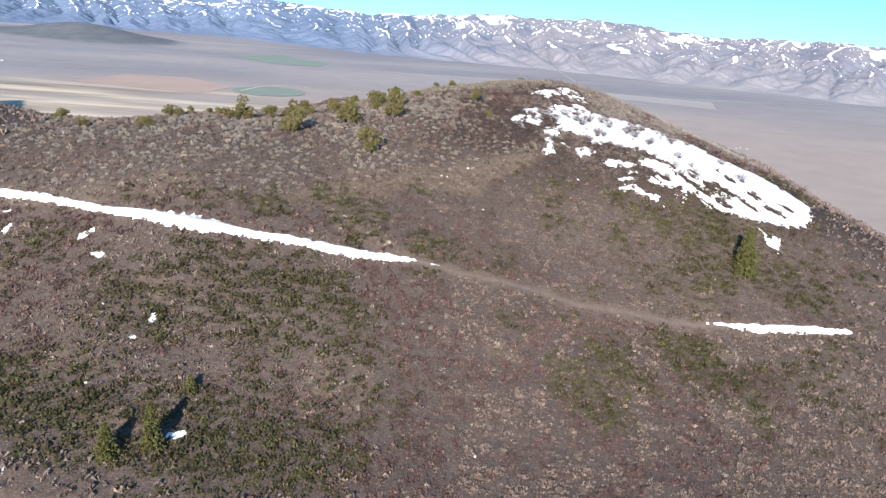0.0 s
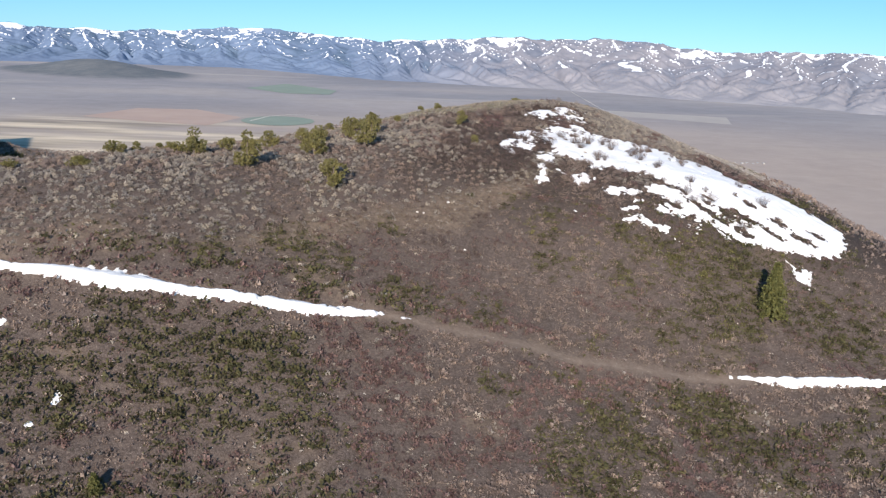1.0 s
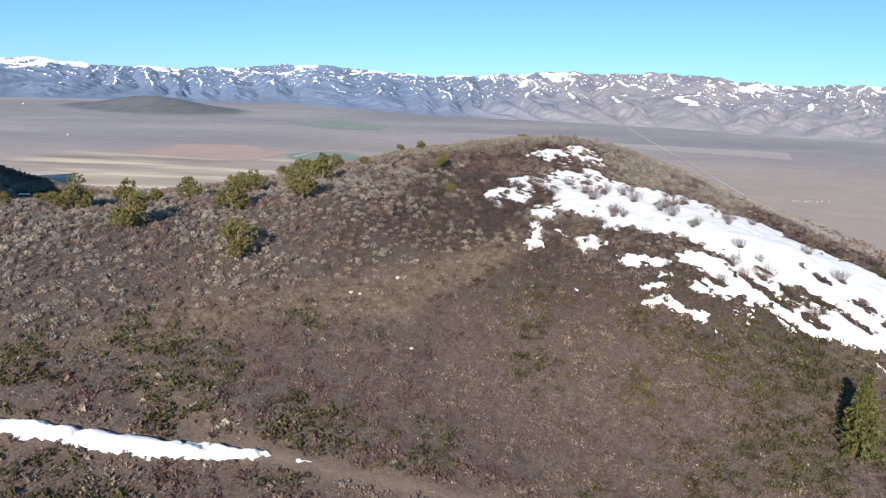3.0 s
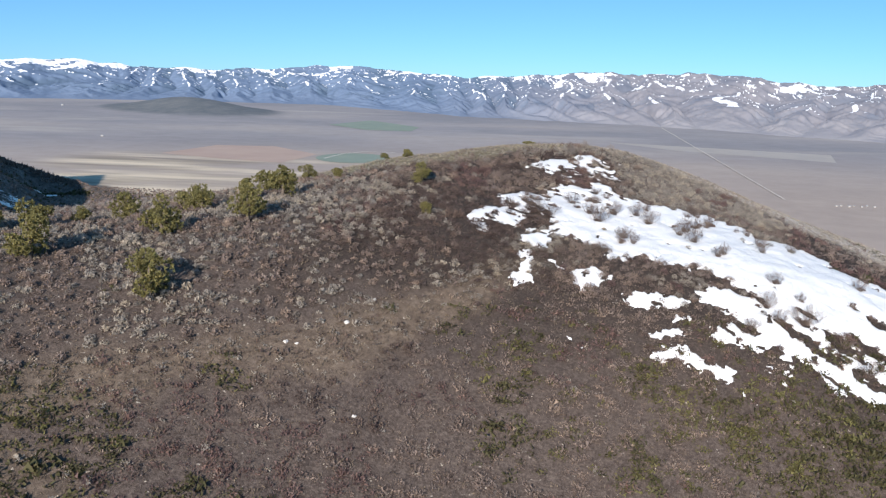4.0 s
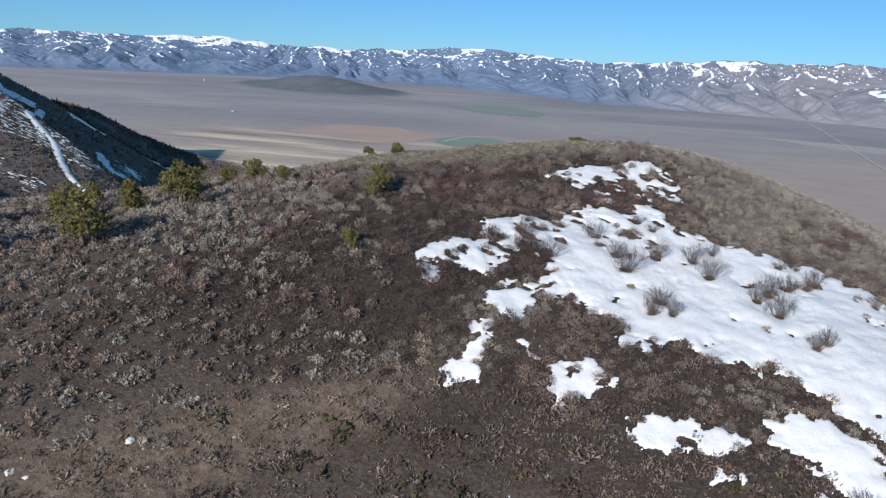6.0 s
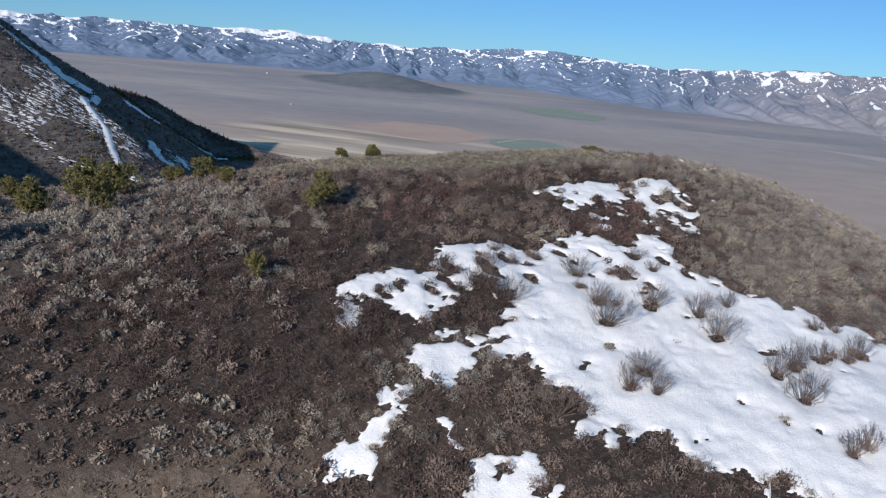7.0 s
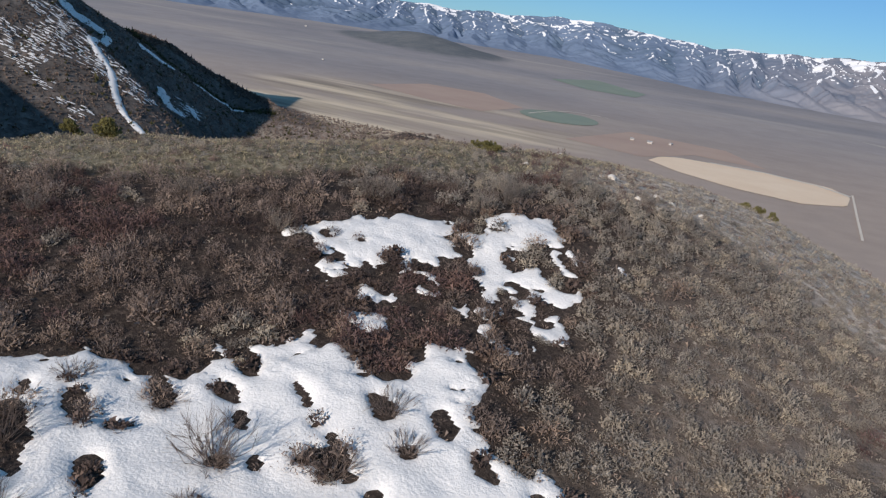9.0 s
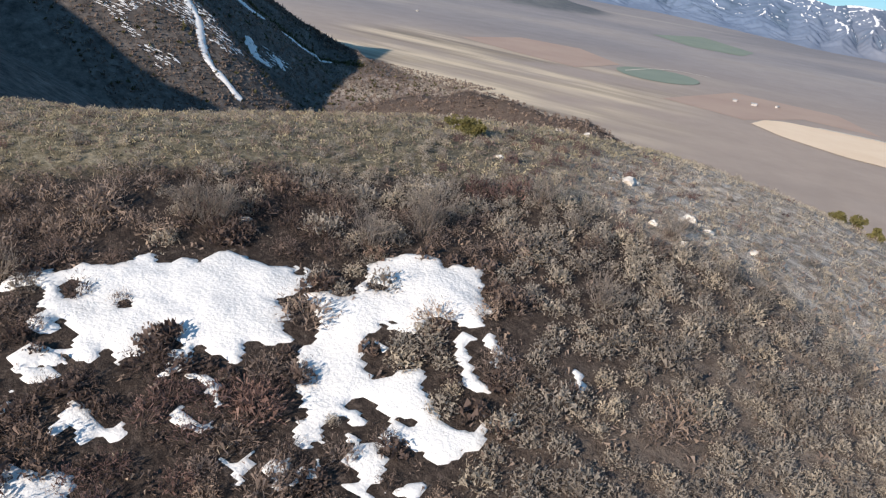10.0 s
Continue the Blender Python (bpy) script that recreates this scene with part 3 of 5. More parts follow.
# ---- spread of snow on the hill ----
SNOWFIELD = (
    ((18.2, 184.4), (20.6, 187.1), (22.4, 187.3), (22.0, 191.2), (23.0, 194.2), (26.3, 194.9), (28.8, 196.8), (30.8, 199.9), (32.9, 199.6), (34.9, 201.6), (36.2, 197.6), (38.8, 196.4), (42.1, 196.0), (45.8, 195.2), (49.1, 195.6), (51.9, 194.1), (54.2, 194.6), (55.7, 191.5), (59.5, 192.4), (61.4, 190.9), (63.8, 189.7), (56.6, 165.2), (53.6, 164.7), (51.0, 165.2), (48.7, 164.5), (46.1, 164.4), (45.8, 165.9), (48.3, 167.7), (47.5, 169.6), (45.9, 170.7), (44.9, 172.2), (47.4, 174.2), (46.6, 175.8), (44.2, 176.9), (41.1, 176.9), (38.5, 178.1), (36.8, 176.1), (34.9, 175.9), (34.7, 179.2), (32.5, 179.9), (30.1, 182.6), (28.6, 183.1), (28.0, 187.6), (25.4, 189.1), (24.4, 186.1), (23.6, 182.6), (21.2, 182.4), (19.7, 182.5)),
    ((21.2, 192.2), (22.6, 193.3), (24.1, 194.5), (26.4, 195.5), (28.1, 196.4), (30.4, 198.4), (31.6, 199.9), (33.7, 199.8), (34.9, 202.0), (36.9, 199.1), (38.3, 198.4), (39.9, 198.2), (41.9, 197.1), (43.9, 197.3), (45.6, 197.1), (48.1, 196.7), (49.5, 197.9), (50.9, 195.8), (51.9, 195.9), (51.6, 192.3), (32.1, 180.7), (30.5, 182.6), (28.4, 182.6), (28.4, 185.4), (27.9, 189.2), (24.4, 190.4)),
    ((54.1, 192.1), (62.6, 187.7), (70.9, 183.9), (77.0, 180.3), (79.4, 177.7), (83.0, 173.0), (81.0, 166.0), (77.0, 162.0), (72.7, 161.5), (65.7, 161.4), (62.9, 162.6), (57.0, 161.7), (52.8, 167.9)),
    ((18.5, 181.1), (17.7, 183.7), (18.8, 184.3), (18.8, 185.9), (19.1, 186.8), (20.0, 186.5), (21.1, 187.3), (22.4, 187.8), (21.2, 189.5), (20.9, 192.0), (22.6, 193.3), (24.1, 194.5), (26.4, 195.5), (27.8, 192.6), (25.8, 190.1), (26.3, 187.1), (24.2, 187.5), (23.3, 186.0), (22.8, 184.5), (23.7, 183.2), (23.7, 181.7), (22.6, 181.6), (20.9, 183.0), (19.5, 182.1), (18.9, 181.1)),
)
PATCHES = (
    ((67.8, 159.4), (71.2, 157.6), (70.0, 154.5), (68.5, 156.1)),
    ((36.1, 168.9), (37.6, 169.9), (40.6, 170.4), (43.5, 170.1), (42.9, 169.0), (39.5, 167.8), (36.6, 167.6)),
    ((41.1, 167.5), (42.5, 167.2), (42.1, 165.3), (40.4, 164.3), (38.8, 163.7), (41.5, 165.7)),
    ((39.9, 163.0), (41.9, 163.3), (44.0, 161.9), (47.0, 161.6), (45.9, 160.1), (43.8, 160.1), (41.8, 161.5), (38.7, 161.2)),
    ((50.5, 162.6), (53.1, 162.7), (53.1, 161.9), (51.6, 161.7)),
    ((30.8, 172.7), (33.1, 173.8), (34.7, 172.0), (33.7, 170.9), (32.2, 170.0), (31.0, 169.5)),
    ((24.4, 178.5), (25.4, 181.4), (27.6, 181.5), (27.6, 179.3), (27.2, 176.7), (25.7, 176.2)),
    ((24.2, 175.1), (25.5, 175.7), (25.5, 172.9), (25.4, 171.3), (25.6, 170.1), (24.2, 169.4), (23.4, 169.8), (24.6, 171.6), (25.2, 173.8)),
    ((28.1, 174.3), (29.1, 173.9), (29.4, 173.2), (28.8, 173.1)),
    ((24.4, 206.8), (24.5, 207.3), (25.3, 207.1), (25.9, 207.8), (26.8, 209.2), (27.5, 210.0), (27.9, 210.4), (27.8, 211.1), (28.6, 211.8), (29.3, 211.4), (30.1, 212.0), (30.6, 211.2), (30.4, 210.4), (31.1, 210.1), (31.6, 211.0), (31.8, 212.1), (32.2, 212.8), (32.0, 213.4), (32.5, 214.4), (33.1, 214.6), (34.2, 215.5), (35.3, 214.1), (35.5, 213.5), (34.7, 213.2), (34.6, 212.4), (33.8, 211.9), (33.6, 211.1), (34.2, 210.4), (34.7, 210.0), (35.2, 210.3), (36.1, 209.9), (36.9, 209.9), (37.8, 210.3), (38.0, 209.6), (37.2, 208.9), (36.3, 208.4), (35.8, 208.9), (36.2, 209.2), (35.6, 209.3), (34.9, 208.8), (34.9, 208.0), (34.5, 207.8), (33.7, 208.0), (33.2, 208.5)),
    ((33.2, 208.5), (33.2, 208.9), (32.4, 209.1), (32.3, 209.8), (31.4, 210.0), (31.0, 209.2), (31.2, 208.5), (30.2, 207.9), (30.4, 207.2), (29.6, 207.7), (29.0, 207.1), (29.3, 206.8), (29.0, 206.0), (28.1, 205.6), (27.3, 205.7), (26.5, 206.0), (26.2, 206.9), (25.7, 207.1), (24.8, 206.8), (24.4, 206.8), (26.8, 209.2), (30.4, 210.4), (31.8, 212.1), (34.2, 210.4)),
    ((29.9, 207.1), (30.1, 207.4), (30.9, 206.9), (31.2, 207.5), (31.8, 206.7), (32.0, 206.1), (31.2, 206.6)),
    ((26.9, 205.0), (27.2, 205.5), (27.4, 205.2), (27.4, 204.6)),
    ((28.3, 203.5), (28.2, 204.0), (28.2, 204.7), (28.5, 204.6), (28.5, 203.9), (28.3, 203.5)),
    ((29.6, 204.3), (30.0, 204.5), (30.5, 204.5), (30.6, 204.0)),
    ((34.1, 205.4), (34.7, 205.6), (35.1, 206.0), (35.6, 206.2), (35.7, 205.8), (34.9, 205.2)),
    ((35.4, 207.9), (35.9, 207.9), (36.2, 207.6), (36.3, 207.2), (36.2, 206.7), (36.0, 207.4)),
    ((30.1, 202.3), (30.7, 202.9), (30.9, 202.5), (31.3, 202.3), (30.7, 201.9)),
    ((36.2, 212.4), (36.5, 212.6), (37.0, 211.8), (37.0, 211.4)),
    ((30.5, 202.2), (30.8, 202.8), (31.2, 202.1), (30.5, 201.6)),
    ((19.2, 179.6), (19.5, 181.2), (19.9, 180.8), (19.8, 179.2)),
    ((24.4, 178.0), (25.0, 180.1), (25.2, 181.1), (26.2, 180.3), (27.8, 181.0), (28.8, 182.0), (29.7, 183.2), (30.4, 182.9), (30.0, 181.2), (30.0, 180.0), (28.0, 180.7), (27.1, 179.7), (27.4, 178.2), (25.0, 177.0)),
    ((27.9, 196.2), (26.8, 198.1), (27.9, 198.5), (29.1, 198.9), (29.3, 200.3), (30.6, 199.5), (32.1, 200.1), (33.3, 199.2), (34.3, 200.8), (34.1, 202.3), (35.0, 202.5), (36.0, 201.7), (36.3, 200.6), (29.1, 195.4)),
    ((34.9, 205.8), (35.5, 206.4), (36.0, 205.5), (37.0, 205.5), (37.7, 207.1), (38.2, 206.3), (37.5, 205.4), (36.6, 204.0), (36.0, 204.1)),
)
STRIPS = (
    ((-70.6, 129.9), (-60.4, 127.7), (-50.4, 125.2), (-40.5, 125.1), (-28.0, 125.9), (-14.6, 128.7), (-2.8, 131.5), (-2.3, 130.6), (-14.4, 127.2), (-27.6, 124.1), (-40.6, 122.5), (-49.8, 123.6), (-59.8, 126.2), (-69.9, 128.4)),
    ((-39.9, 124.5), (-33.9, 125.4), (-27.6, 126.0), (-21.4, 127.1), (-13.4, 129.3), (-7.4, 130.0), (-2.0, 131.7), (-1.8, 131.0), (-8.5, 128.6), (-14.7, 126.9), (-21.0, 125.7), (-27.0, 124.4), (-32.9, 123.3), (-38.7, 122.2)),
    ((0.7, 131.8), (1.9, 132.2), (3.3, 131.9), (1.0, 131.1)),
    ((50.8, 133.9), (54.3, 133.8), (61.6, 134.5), (66.4, 134.7), (72.0, 134.9), (77.0, 134.6), (72.0, 133.7), (65.2, 132.9), (59.1, 132.7), (55.2, 133.1), (52.6, 133.4)),
)
SPECKS = (
    (6.9, 158.0, 0.7), (20.6, 168.5, 0.5), (20.0, 165.1, 0.5), (28.8, 173.8, 0.5), (9.3, 162.4, 0.4),
    (2.0, 154.2, 0.5), (9.2, 149.7, 0.7), (31.5, 161.4, 0.6), (-52.8, 119.8, 2.8), (-49.7, 116.3, 2.0),
    (-39.4, 115.6, 0.7), (-38.6, 107.4, 2.0), (-40.4, 103.8, 1.3), (-30.5, 91.5, 2.2), (-45.6, 107.5, 0.5),
    (-42.5, 115.5, 0.6), (-67.5, 124.8, 2.2), (-65.4, 121.1, 1.8), (-43.0, 84.2, 0.7), (-43.1, 95.3, 0.5),
    (7.9, 95.8, 0.6), (-47.0, 81.0, 0.8), (30.3, 162.3, 0.9), (29.8, 204.2, 1.0), (28.2, 204.6, 0.9), (30.5, 202.3, 1.1), (35.7, 208.0, 0.9),
    (37.5, 207.7, 0.7), (36.5, 212.0, 0.8), (38.2, 210.8, 0.6), (39.0, 213.2, 0.7), (31.3, 206.8, 0.9), (27.9, 205.3, 0.7), (34.9, 205.7, 1.2),
    (48.5, 158.6, 0.9), (49.4, 158.2, 0.8), (47.4, 159.4, 0.7), (51.7, 161.2, 1.1), (42.3, 164.9, 0.8), (44.6, 159.3, 0.7), (43.0, 167.2, 0.6),
)
BUSHES = (
    (33.0, 190.1, 1.4, 1.6), (34.2, 187.6, 2.2, 2.7), (36.4, 191.4, 1.9, 2.0), (39.6, 192.4, 1.7, 1.8), (40.9, 190.0, 2.0, 2.5),
    (41.2, 195.0, 1.2, 1.2), (25.1, 190.1, 1.6, 1.7), (25.7, 187.1, 1.8, 1.9), (30.8, 193.1, 1.6, 2.3), (31.4, 191.2, 0.6, 0.8),
    (34.2, 194.6, 0.8, 1.6), (34.4, 198.1, 0.9, 1.6), (35.8, 196.7, 0.7, 1.3), (22.8, 188.1, 1.1, 1.8), (37.2, 183.4, 1.4, 2.1),
    (45.7, 188.8, 2.0, 1.6), (47.3, 190.7, 1.4, 1.8), (49.7, 193.5, 1.5, 1.6), (47.0, 195.5, 0.9, 1.2), (24.6, 193.4, 0.6, 1.2),
    (27.6, 194.4, 0.5, 1.5), (48.5, 196.1, 0.6, 0.7), (27.6, 187.0, 1.6, 2.9),
)
OUTER_BUSHES = (
    (44.7, 187.4, 1.4, 1.6), (46.2, 185.3, 2.1, 2.1), (49.3, 182.1, 1.5, 1.3), (54.9, 185.7, 1.4, 1.4), (54.1, 176.1, 1.4, 1.7),
    (52.1, 171.4, 1.9, 1.9), (52.9, 168.8, 1.4, 1.6), (36.7, 181.3, 1.8, 1.5), (38.2, 181.7, 1.4, 1.2), (33.5, 177.4, 1.3, 2.8),
    (55.9, 169.8, 2.0, 3.3), (68.0, 174.2, 1.8, 2.4), (61.2, 164.6, 1.6, 2.2), (59.4, 167.5, 1.3, 1.8), (65.3, 180.7, 1.4, 1.6), (48.5, 181.3, 1.3, 1.3), (55.2, 188.1, 1.4, 1.4), (59.4, 188.9, 1.2, 1.6),
    (49.7, 167.2, 1.3, 1.6), (56.4, 173.7, 1.0, 1.1), (48.9, 191.9, 1.1, 1.1), (54.4, 192.1, 1.1, 1.2),
)
# strips of low green and brown growth melted free along the lower edge of the snow
BARE = (
    (46.2, 175.6, 2.6, 0.9), (49.3, 173.5, 1.5, 0.6), (51.6, 172.2, 1.0, 0.45), (54.8, 167.6, 2.6, 0.8), (56.6, 165.8, 1.7, 0.5), (49.2, 167.2, 1.0, 0.6), (46.9, 166.4, 1.2, 0.5),
    (59.6, 167.6, 2.4, 0.9), (47.2, 163.4, 1.8, 0.8), (52.0, 164.6, 1.4, 0.5), (61.3, 164.2, 2.0, 0.9), (62.0, 168.5, 1.6, 0.7), (64.9, 173.3, 1.2, 0.6), (69.5, 169.4, 1.8, 0.8),
    (36.3, 212.2, 0.8, 0.45), (36.9, 211.7, 0.8, 0.45), (28.1, 204.8, 0.8, 0.45), (28.1, 204.4, 0.8, 0.45), (32.0, 206.1, 0.8, 0.45), (34.6, 207.3, 0.8, 0.45), (25.7, 207.3, 0.8, 0.45), (36.3, 213.4, 0.8, 0.45), (36.0, 206.0, 0.8, 0.45), (36.8, 205.7, 0.8, 0.45),
    (31.2, 210.7, 0.7, 0.5), (32.0, 209.9, 0.7, 0.5), (27.3, 204.1, 0.7, 0.5), (30.9, 206.2, 0.7, 0.5), (20.7, 184.6, 0.8, 0.4), (20.1, 183.4, 0.7, 0.4), (22.8, 187.5, 0.8, 0.4), (22.5, 189.1, 0.9, 0.35), (24.9, 190.7, 0.8, 0.4), (26.1, 189.6, 0.9, 0.4), (25.6, 192.5, 0.8, 0.35), (27.2, 194.9, 0.8, 0.35), (28.6, 197.8, 0.9, 0.4), (33.9, 198.2, 0.8, 0.35), (32.0, 193.7, 0.6, 0.3), (28.9, 196.0, 0.7, 0.35), (31.0, 197.4, 0.7, 0.3), (36.2, 198.6, 0.8, 0.35), (38.2, 197.6, 0.6, 0.3), (30.2, 195.2, 0.5, 0.25),
    (24.0, 186.6, 0.9, 0.4), (22.6, 185.6, 0.6, 0.3), (25.6, 188.2, 1.0, 0.7), (27.2, 187.3, 0.9, 0.7), (28.0, 190.6, 0.8, 0.4), (33.8, 195.6, 1.0, 0.35), (36.4, 194.2, 0.8, 0.3), (30.6, 180.2, 1.0, 0.6),
    (66.5, 165.8, 2.6, 0.8), (72.5, 166.0, 2.2, 0.8), (57.0, 171.5, 1.3, 0.4), (53.0, 161.0, 1.8, 0.7), (57.4, 162.6, 1.6, 0.5), (77.0, 168.0, 2.0, 0.7),
)
X0, Y0, CELL = -80.0, 76.0, 0.25
snow_all = np.full((572, 680), -9.0)


def inside(poly, x, y):
    """Signed distance to a polygon's edge, positive inside."""
    p = np.array(poly, float)
    best, odd = np.full(x.shape, 1e9), np.zeros(x.shape, bool)
    for (ax, ay), (bx, by) in zip(p, np.roll(p, -1, 0)):
        dx, dy = bx - ax, by - ay
        s = np.clip(((x - ax) * dx + (y - ay) * dy) / (dx * dx + dy * dy + 1e-9), 0, 1)
        best = np.minimum(best, np.hypot(x - ax - s * dx, y - ay - s * dy))
        cross = (ay > y) != (by > y)
        odd ^= cross & (x < (bx - ax) * (y - ay) / (by - ay + 1e-12) + ax)
    return np.where(odd, best, -best)


def melt(x, y, polys, wobble, holes, grow):
    """How far inside the snow a place lies, with ragged edges, holes round bushes and small bare spots."""
    d = np.max([inside(p, x, y) for p in polys], axis=0) + grow
    u, v = 0.82 * x + 0.57 * y, 0.82 * y - 0.57 * x
    ragged = 0.6 * fbm(u / 1.9, v / 1.9, 60, 3) + 0.9 * fbm(u / 0.8, v / 0.8, 61, 3)
    d = d + ragged * wobble + 0.40 * wobble * fbm(u / 0.33, v / 0.33, 67, 2)
    d = d - 1.6 * wobble * np.maximum(0, fbm(u / 0.75, v / 0.75, 69, 3) - 0.04) * step(2.2, 0.0, d)
    if holes:
        for bx, by, rx, ry in BARE:
            ca, sa = 0.85, -0.53
            d = np.minimum(d, (np.hypot(((x - bx) * ca + (y - by) * sa) / rx, ((y - by) * ca - (x - bx) * sa) / ry) - 1) * 0.6 + 0.7 * ragged)
        for bx, by, bh, bw in BUSHES + OUTER_BUSHES:
            d = np.minimum(d, np.hypot(x - bx, y - by) - 0.19 * bw + 0.3 * ragged)
        d = np.minimum(d, 2.2 * ((0.56 if holes == 2 else 0.27) - fbm(u / 1.5, v / 1.5, 64, 3)))
    return d


def snow_sheet(name, polys, deep, label, wobble=1.0, holes=2, grow=0.05, cell=0.25):
    lo = np.min([np.min(p, axis=0) for p in polys], axis=0) - 1.5
    hi = np.max([np.max(p, axis=0) for p in polys], axis=0) + 1.5
    x, y = np.meshgrid(np.arange(lo[0], hi[0], cell), np.arange(lo[1], hi[1], cell))
    d = melt(x, y, polys, wobble, holes, grow)
    d[0], d[-1], d[:, 0], d[:, -1] = -1, -1, -1, -1
    i = np.clip(((x - X0) / CELL).astype(int), 0, snow_all.shape[1] - 1)
    j = np.clip(((y - Y0) / CELL).astype(int), 0, snow_all.shape[0] - 1)
    np.maximum.at(snow_all, (j, i), d)
    cups = 0.045 * fbm(x / 0.42, y / 0.7, 63, 2) + 0.05 * fbm(x / 2.5, y / 2.5, 65, 2)
    z = height(x, y) + np.where(d > 0, deep * np.clip(d / 0.9, 0, 1) ** 0.8 + 0.04 + cups * np.clip(d / 0.3, 0, 1), -0.08)
    h, w = x.shape
    j, i = np.meshgrid(np.arange(h - 1), np.arange(w - 1), indexing="ij")
    q = np.stack([j * w + i, j * w + i + 1, (j + 1) * w + i + 1, (j + 1) * w + i], -1).reshape(-1, 4)
    q = q[(d.ravel()[q] > 0).any(1)]
    if not len(q):
        return None
    used, q = np.unique(q, return_inverse=True)
    v = np.stack([x, y, z], -1).reshape(-1, 3)[used]
    ob = link(name, v, q.reshape(-1, 4), SNOW, smooth=True)
    return tagged(ob, label, "snow", kind="stuff")


snow_sheet("snow_field", list(SNOWFIELD), 0.12, "wide field of old white snow with melted holes round bushes", 1.25, 2, 0.38, 0.17)
for p in PATCHES:
    snow_sheet("snow_patch", [p], 0.08, "ragged patch of old snow among brown brush", 0.72, 1, 0.30, 0.13)
for k, p in enumerate(STRIPS):
    snow_sheet("snow_strip", [p], 0.30 if k == 2 else 0.75, "long white snow drift lying on the hillside track", 0.5, 0, -0.1 if k == 2 else 0.25)
for x, y, size in SPECKS:
    snow_sheet("snow_patch", [oval(x, y, size * 0.60, size * 0.26, 40 * x)], 0.07, "small leftover clump of snow on bare ground", 0.60, 0, -0.06, 0.12)


def snow_at(x, y):
    i = np.clip(((np.asarray(x) - X0) / CELL).astype(int), 0, snow_all.shape[1] - 1)
    j = np.clip(((np.asarray(y) - Y0) / CELL).astype(int), 0, snow_all.shape[0] - 1)
    out = (np.asarray(x) < X0) | (np.asarray(x) > 89) | (np.asarray(y) < Y0) | (np.asarray(y) > 217)
    return np.where(out, -9.0, snow_all[j, i])



# ---- snow drifts on the far spur ----
def drift(line, widths, label):
    pts = smooth_line([(a, b) for a, b, *_ in line], 60)
    w = np.interp(np.linspace(0, 1, 60), np.linspace(0, 1, len(widths)), widths)
    w = w * (1 + 0.5 * fbm(np.arange(60) / 3.0, np.arange(60) * 0.0, 70))
    pts = pts + 3.0 * np.stack([grain(np.arange(60) / 6.0, np.zeros(60), 71), grain(np.arange(60) / 6.0, np.zeros(60), 72)], 1)
    d = np.gradient(pts, axis=0)
    d /= np.linalg.norm(d, axis=1)[:, None]
    side = np.stack([d[:, 1], -d[:, 0]], 1)
    rows = np.stack([pts + side * (w * s)[:, None] for s in (-0.5, -0.2, 0.2, 0.5)], 1)
    z = height(rows[..., 0], rows[..., 1]) + np.array([0.2, 1.2, 1.2, 0.2])
    v = np.concatenate([rows, z[..., None]], -1).reshape(-1, 3)
    q = [(a * 4 + k, a * 4 + k + 1, a * 4 + k + 5, a * 4 + k + 4) for a in range(59) for k in range(3)]
    return tagged(link("snow_drift", v, q, SNOW, smooth=True), label, "snow", kind="stuff")


drift([(-582, 676), (-580, 694), (-578, 710), (-568, 722), (-554, 727), (-540, 736), (-526, 744)], (14, 20, 24, 22, 19, 15, 6), "broad white snow drift along the spur crest")
drift([(-520, 742), (-500, 715), (-479, 684), (-463, 679), (-445, 673), (-432, 662), (-420, 654), (-403, 648), (-388, 648), (-376, 648)], (7, 5, 6, 6.5, 7, 6, 6.5, 6, 6, 4), "narrow winding white snow drift down the spur face")
drift([(-524, 783), (-522, 800), (-530, 835), (-530, 866), (-528, 890), (-519, 913), (-500, 918)], (7, 12, 14, 14, 13, 11, 6), "thin snow line beside the spur crest")
drift([(-462, 748), (-454, 743), (-446, 739), (-438, 744)], (5, 10, 8, 3), "ragged snow bank low on the spur face")
drift([(-446, 764), (-440, 765), (-434, 760)], (3, 6, 3), "small ragged snow bank low on the spur face")

def snow_scatter(count, x0, x1, y0, y1, seed, label):
    """Many small leftover snow dashes on the far spur, as one spread."""
    rng = np.random.default_rng(seed)
    v, f = [], []
    for _ in range(count):
        cx, cy = rng.uniform(x0, x1), rng.uniform(y0, y1)
        if fbm(np.array(cx / 40), np.array(cy / 40), 74) < 0.0:
            continue
        rx, ry = rng.uniform(0.5, 3.2), rng.uniform(0.2, 0.7)
        lobes = [(rx * math.cos(a) * rng.uniform(0.6, 1.3), ry * math.sin(a) * rng.uniform(0.6, 1.3)) for a in np.linspace(0, 2 * math.pi, 8, endpoint=False)]
        ring = np.array([(cx + 0.80 * p - 0.60 * q, cy + 0.60 * p + 0.80 * q) for p, q in lobes])
        k = len(v)
        v.append((cx, cy, float(height(cx, cy)) + 0.7))
        v.extend(np.c_[ring, height(ring[:, 0], ring[:, 1]) + 0.35].tolist())
        f.extend((k, k + 1 + q, k + 1 + (q + 1) % 8) for q in range(8))
    return tagged(link("snow_remnants", v, f, SNOW), label, "snow", kind="stuff")


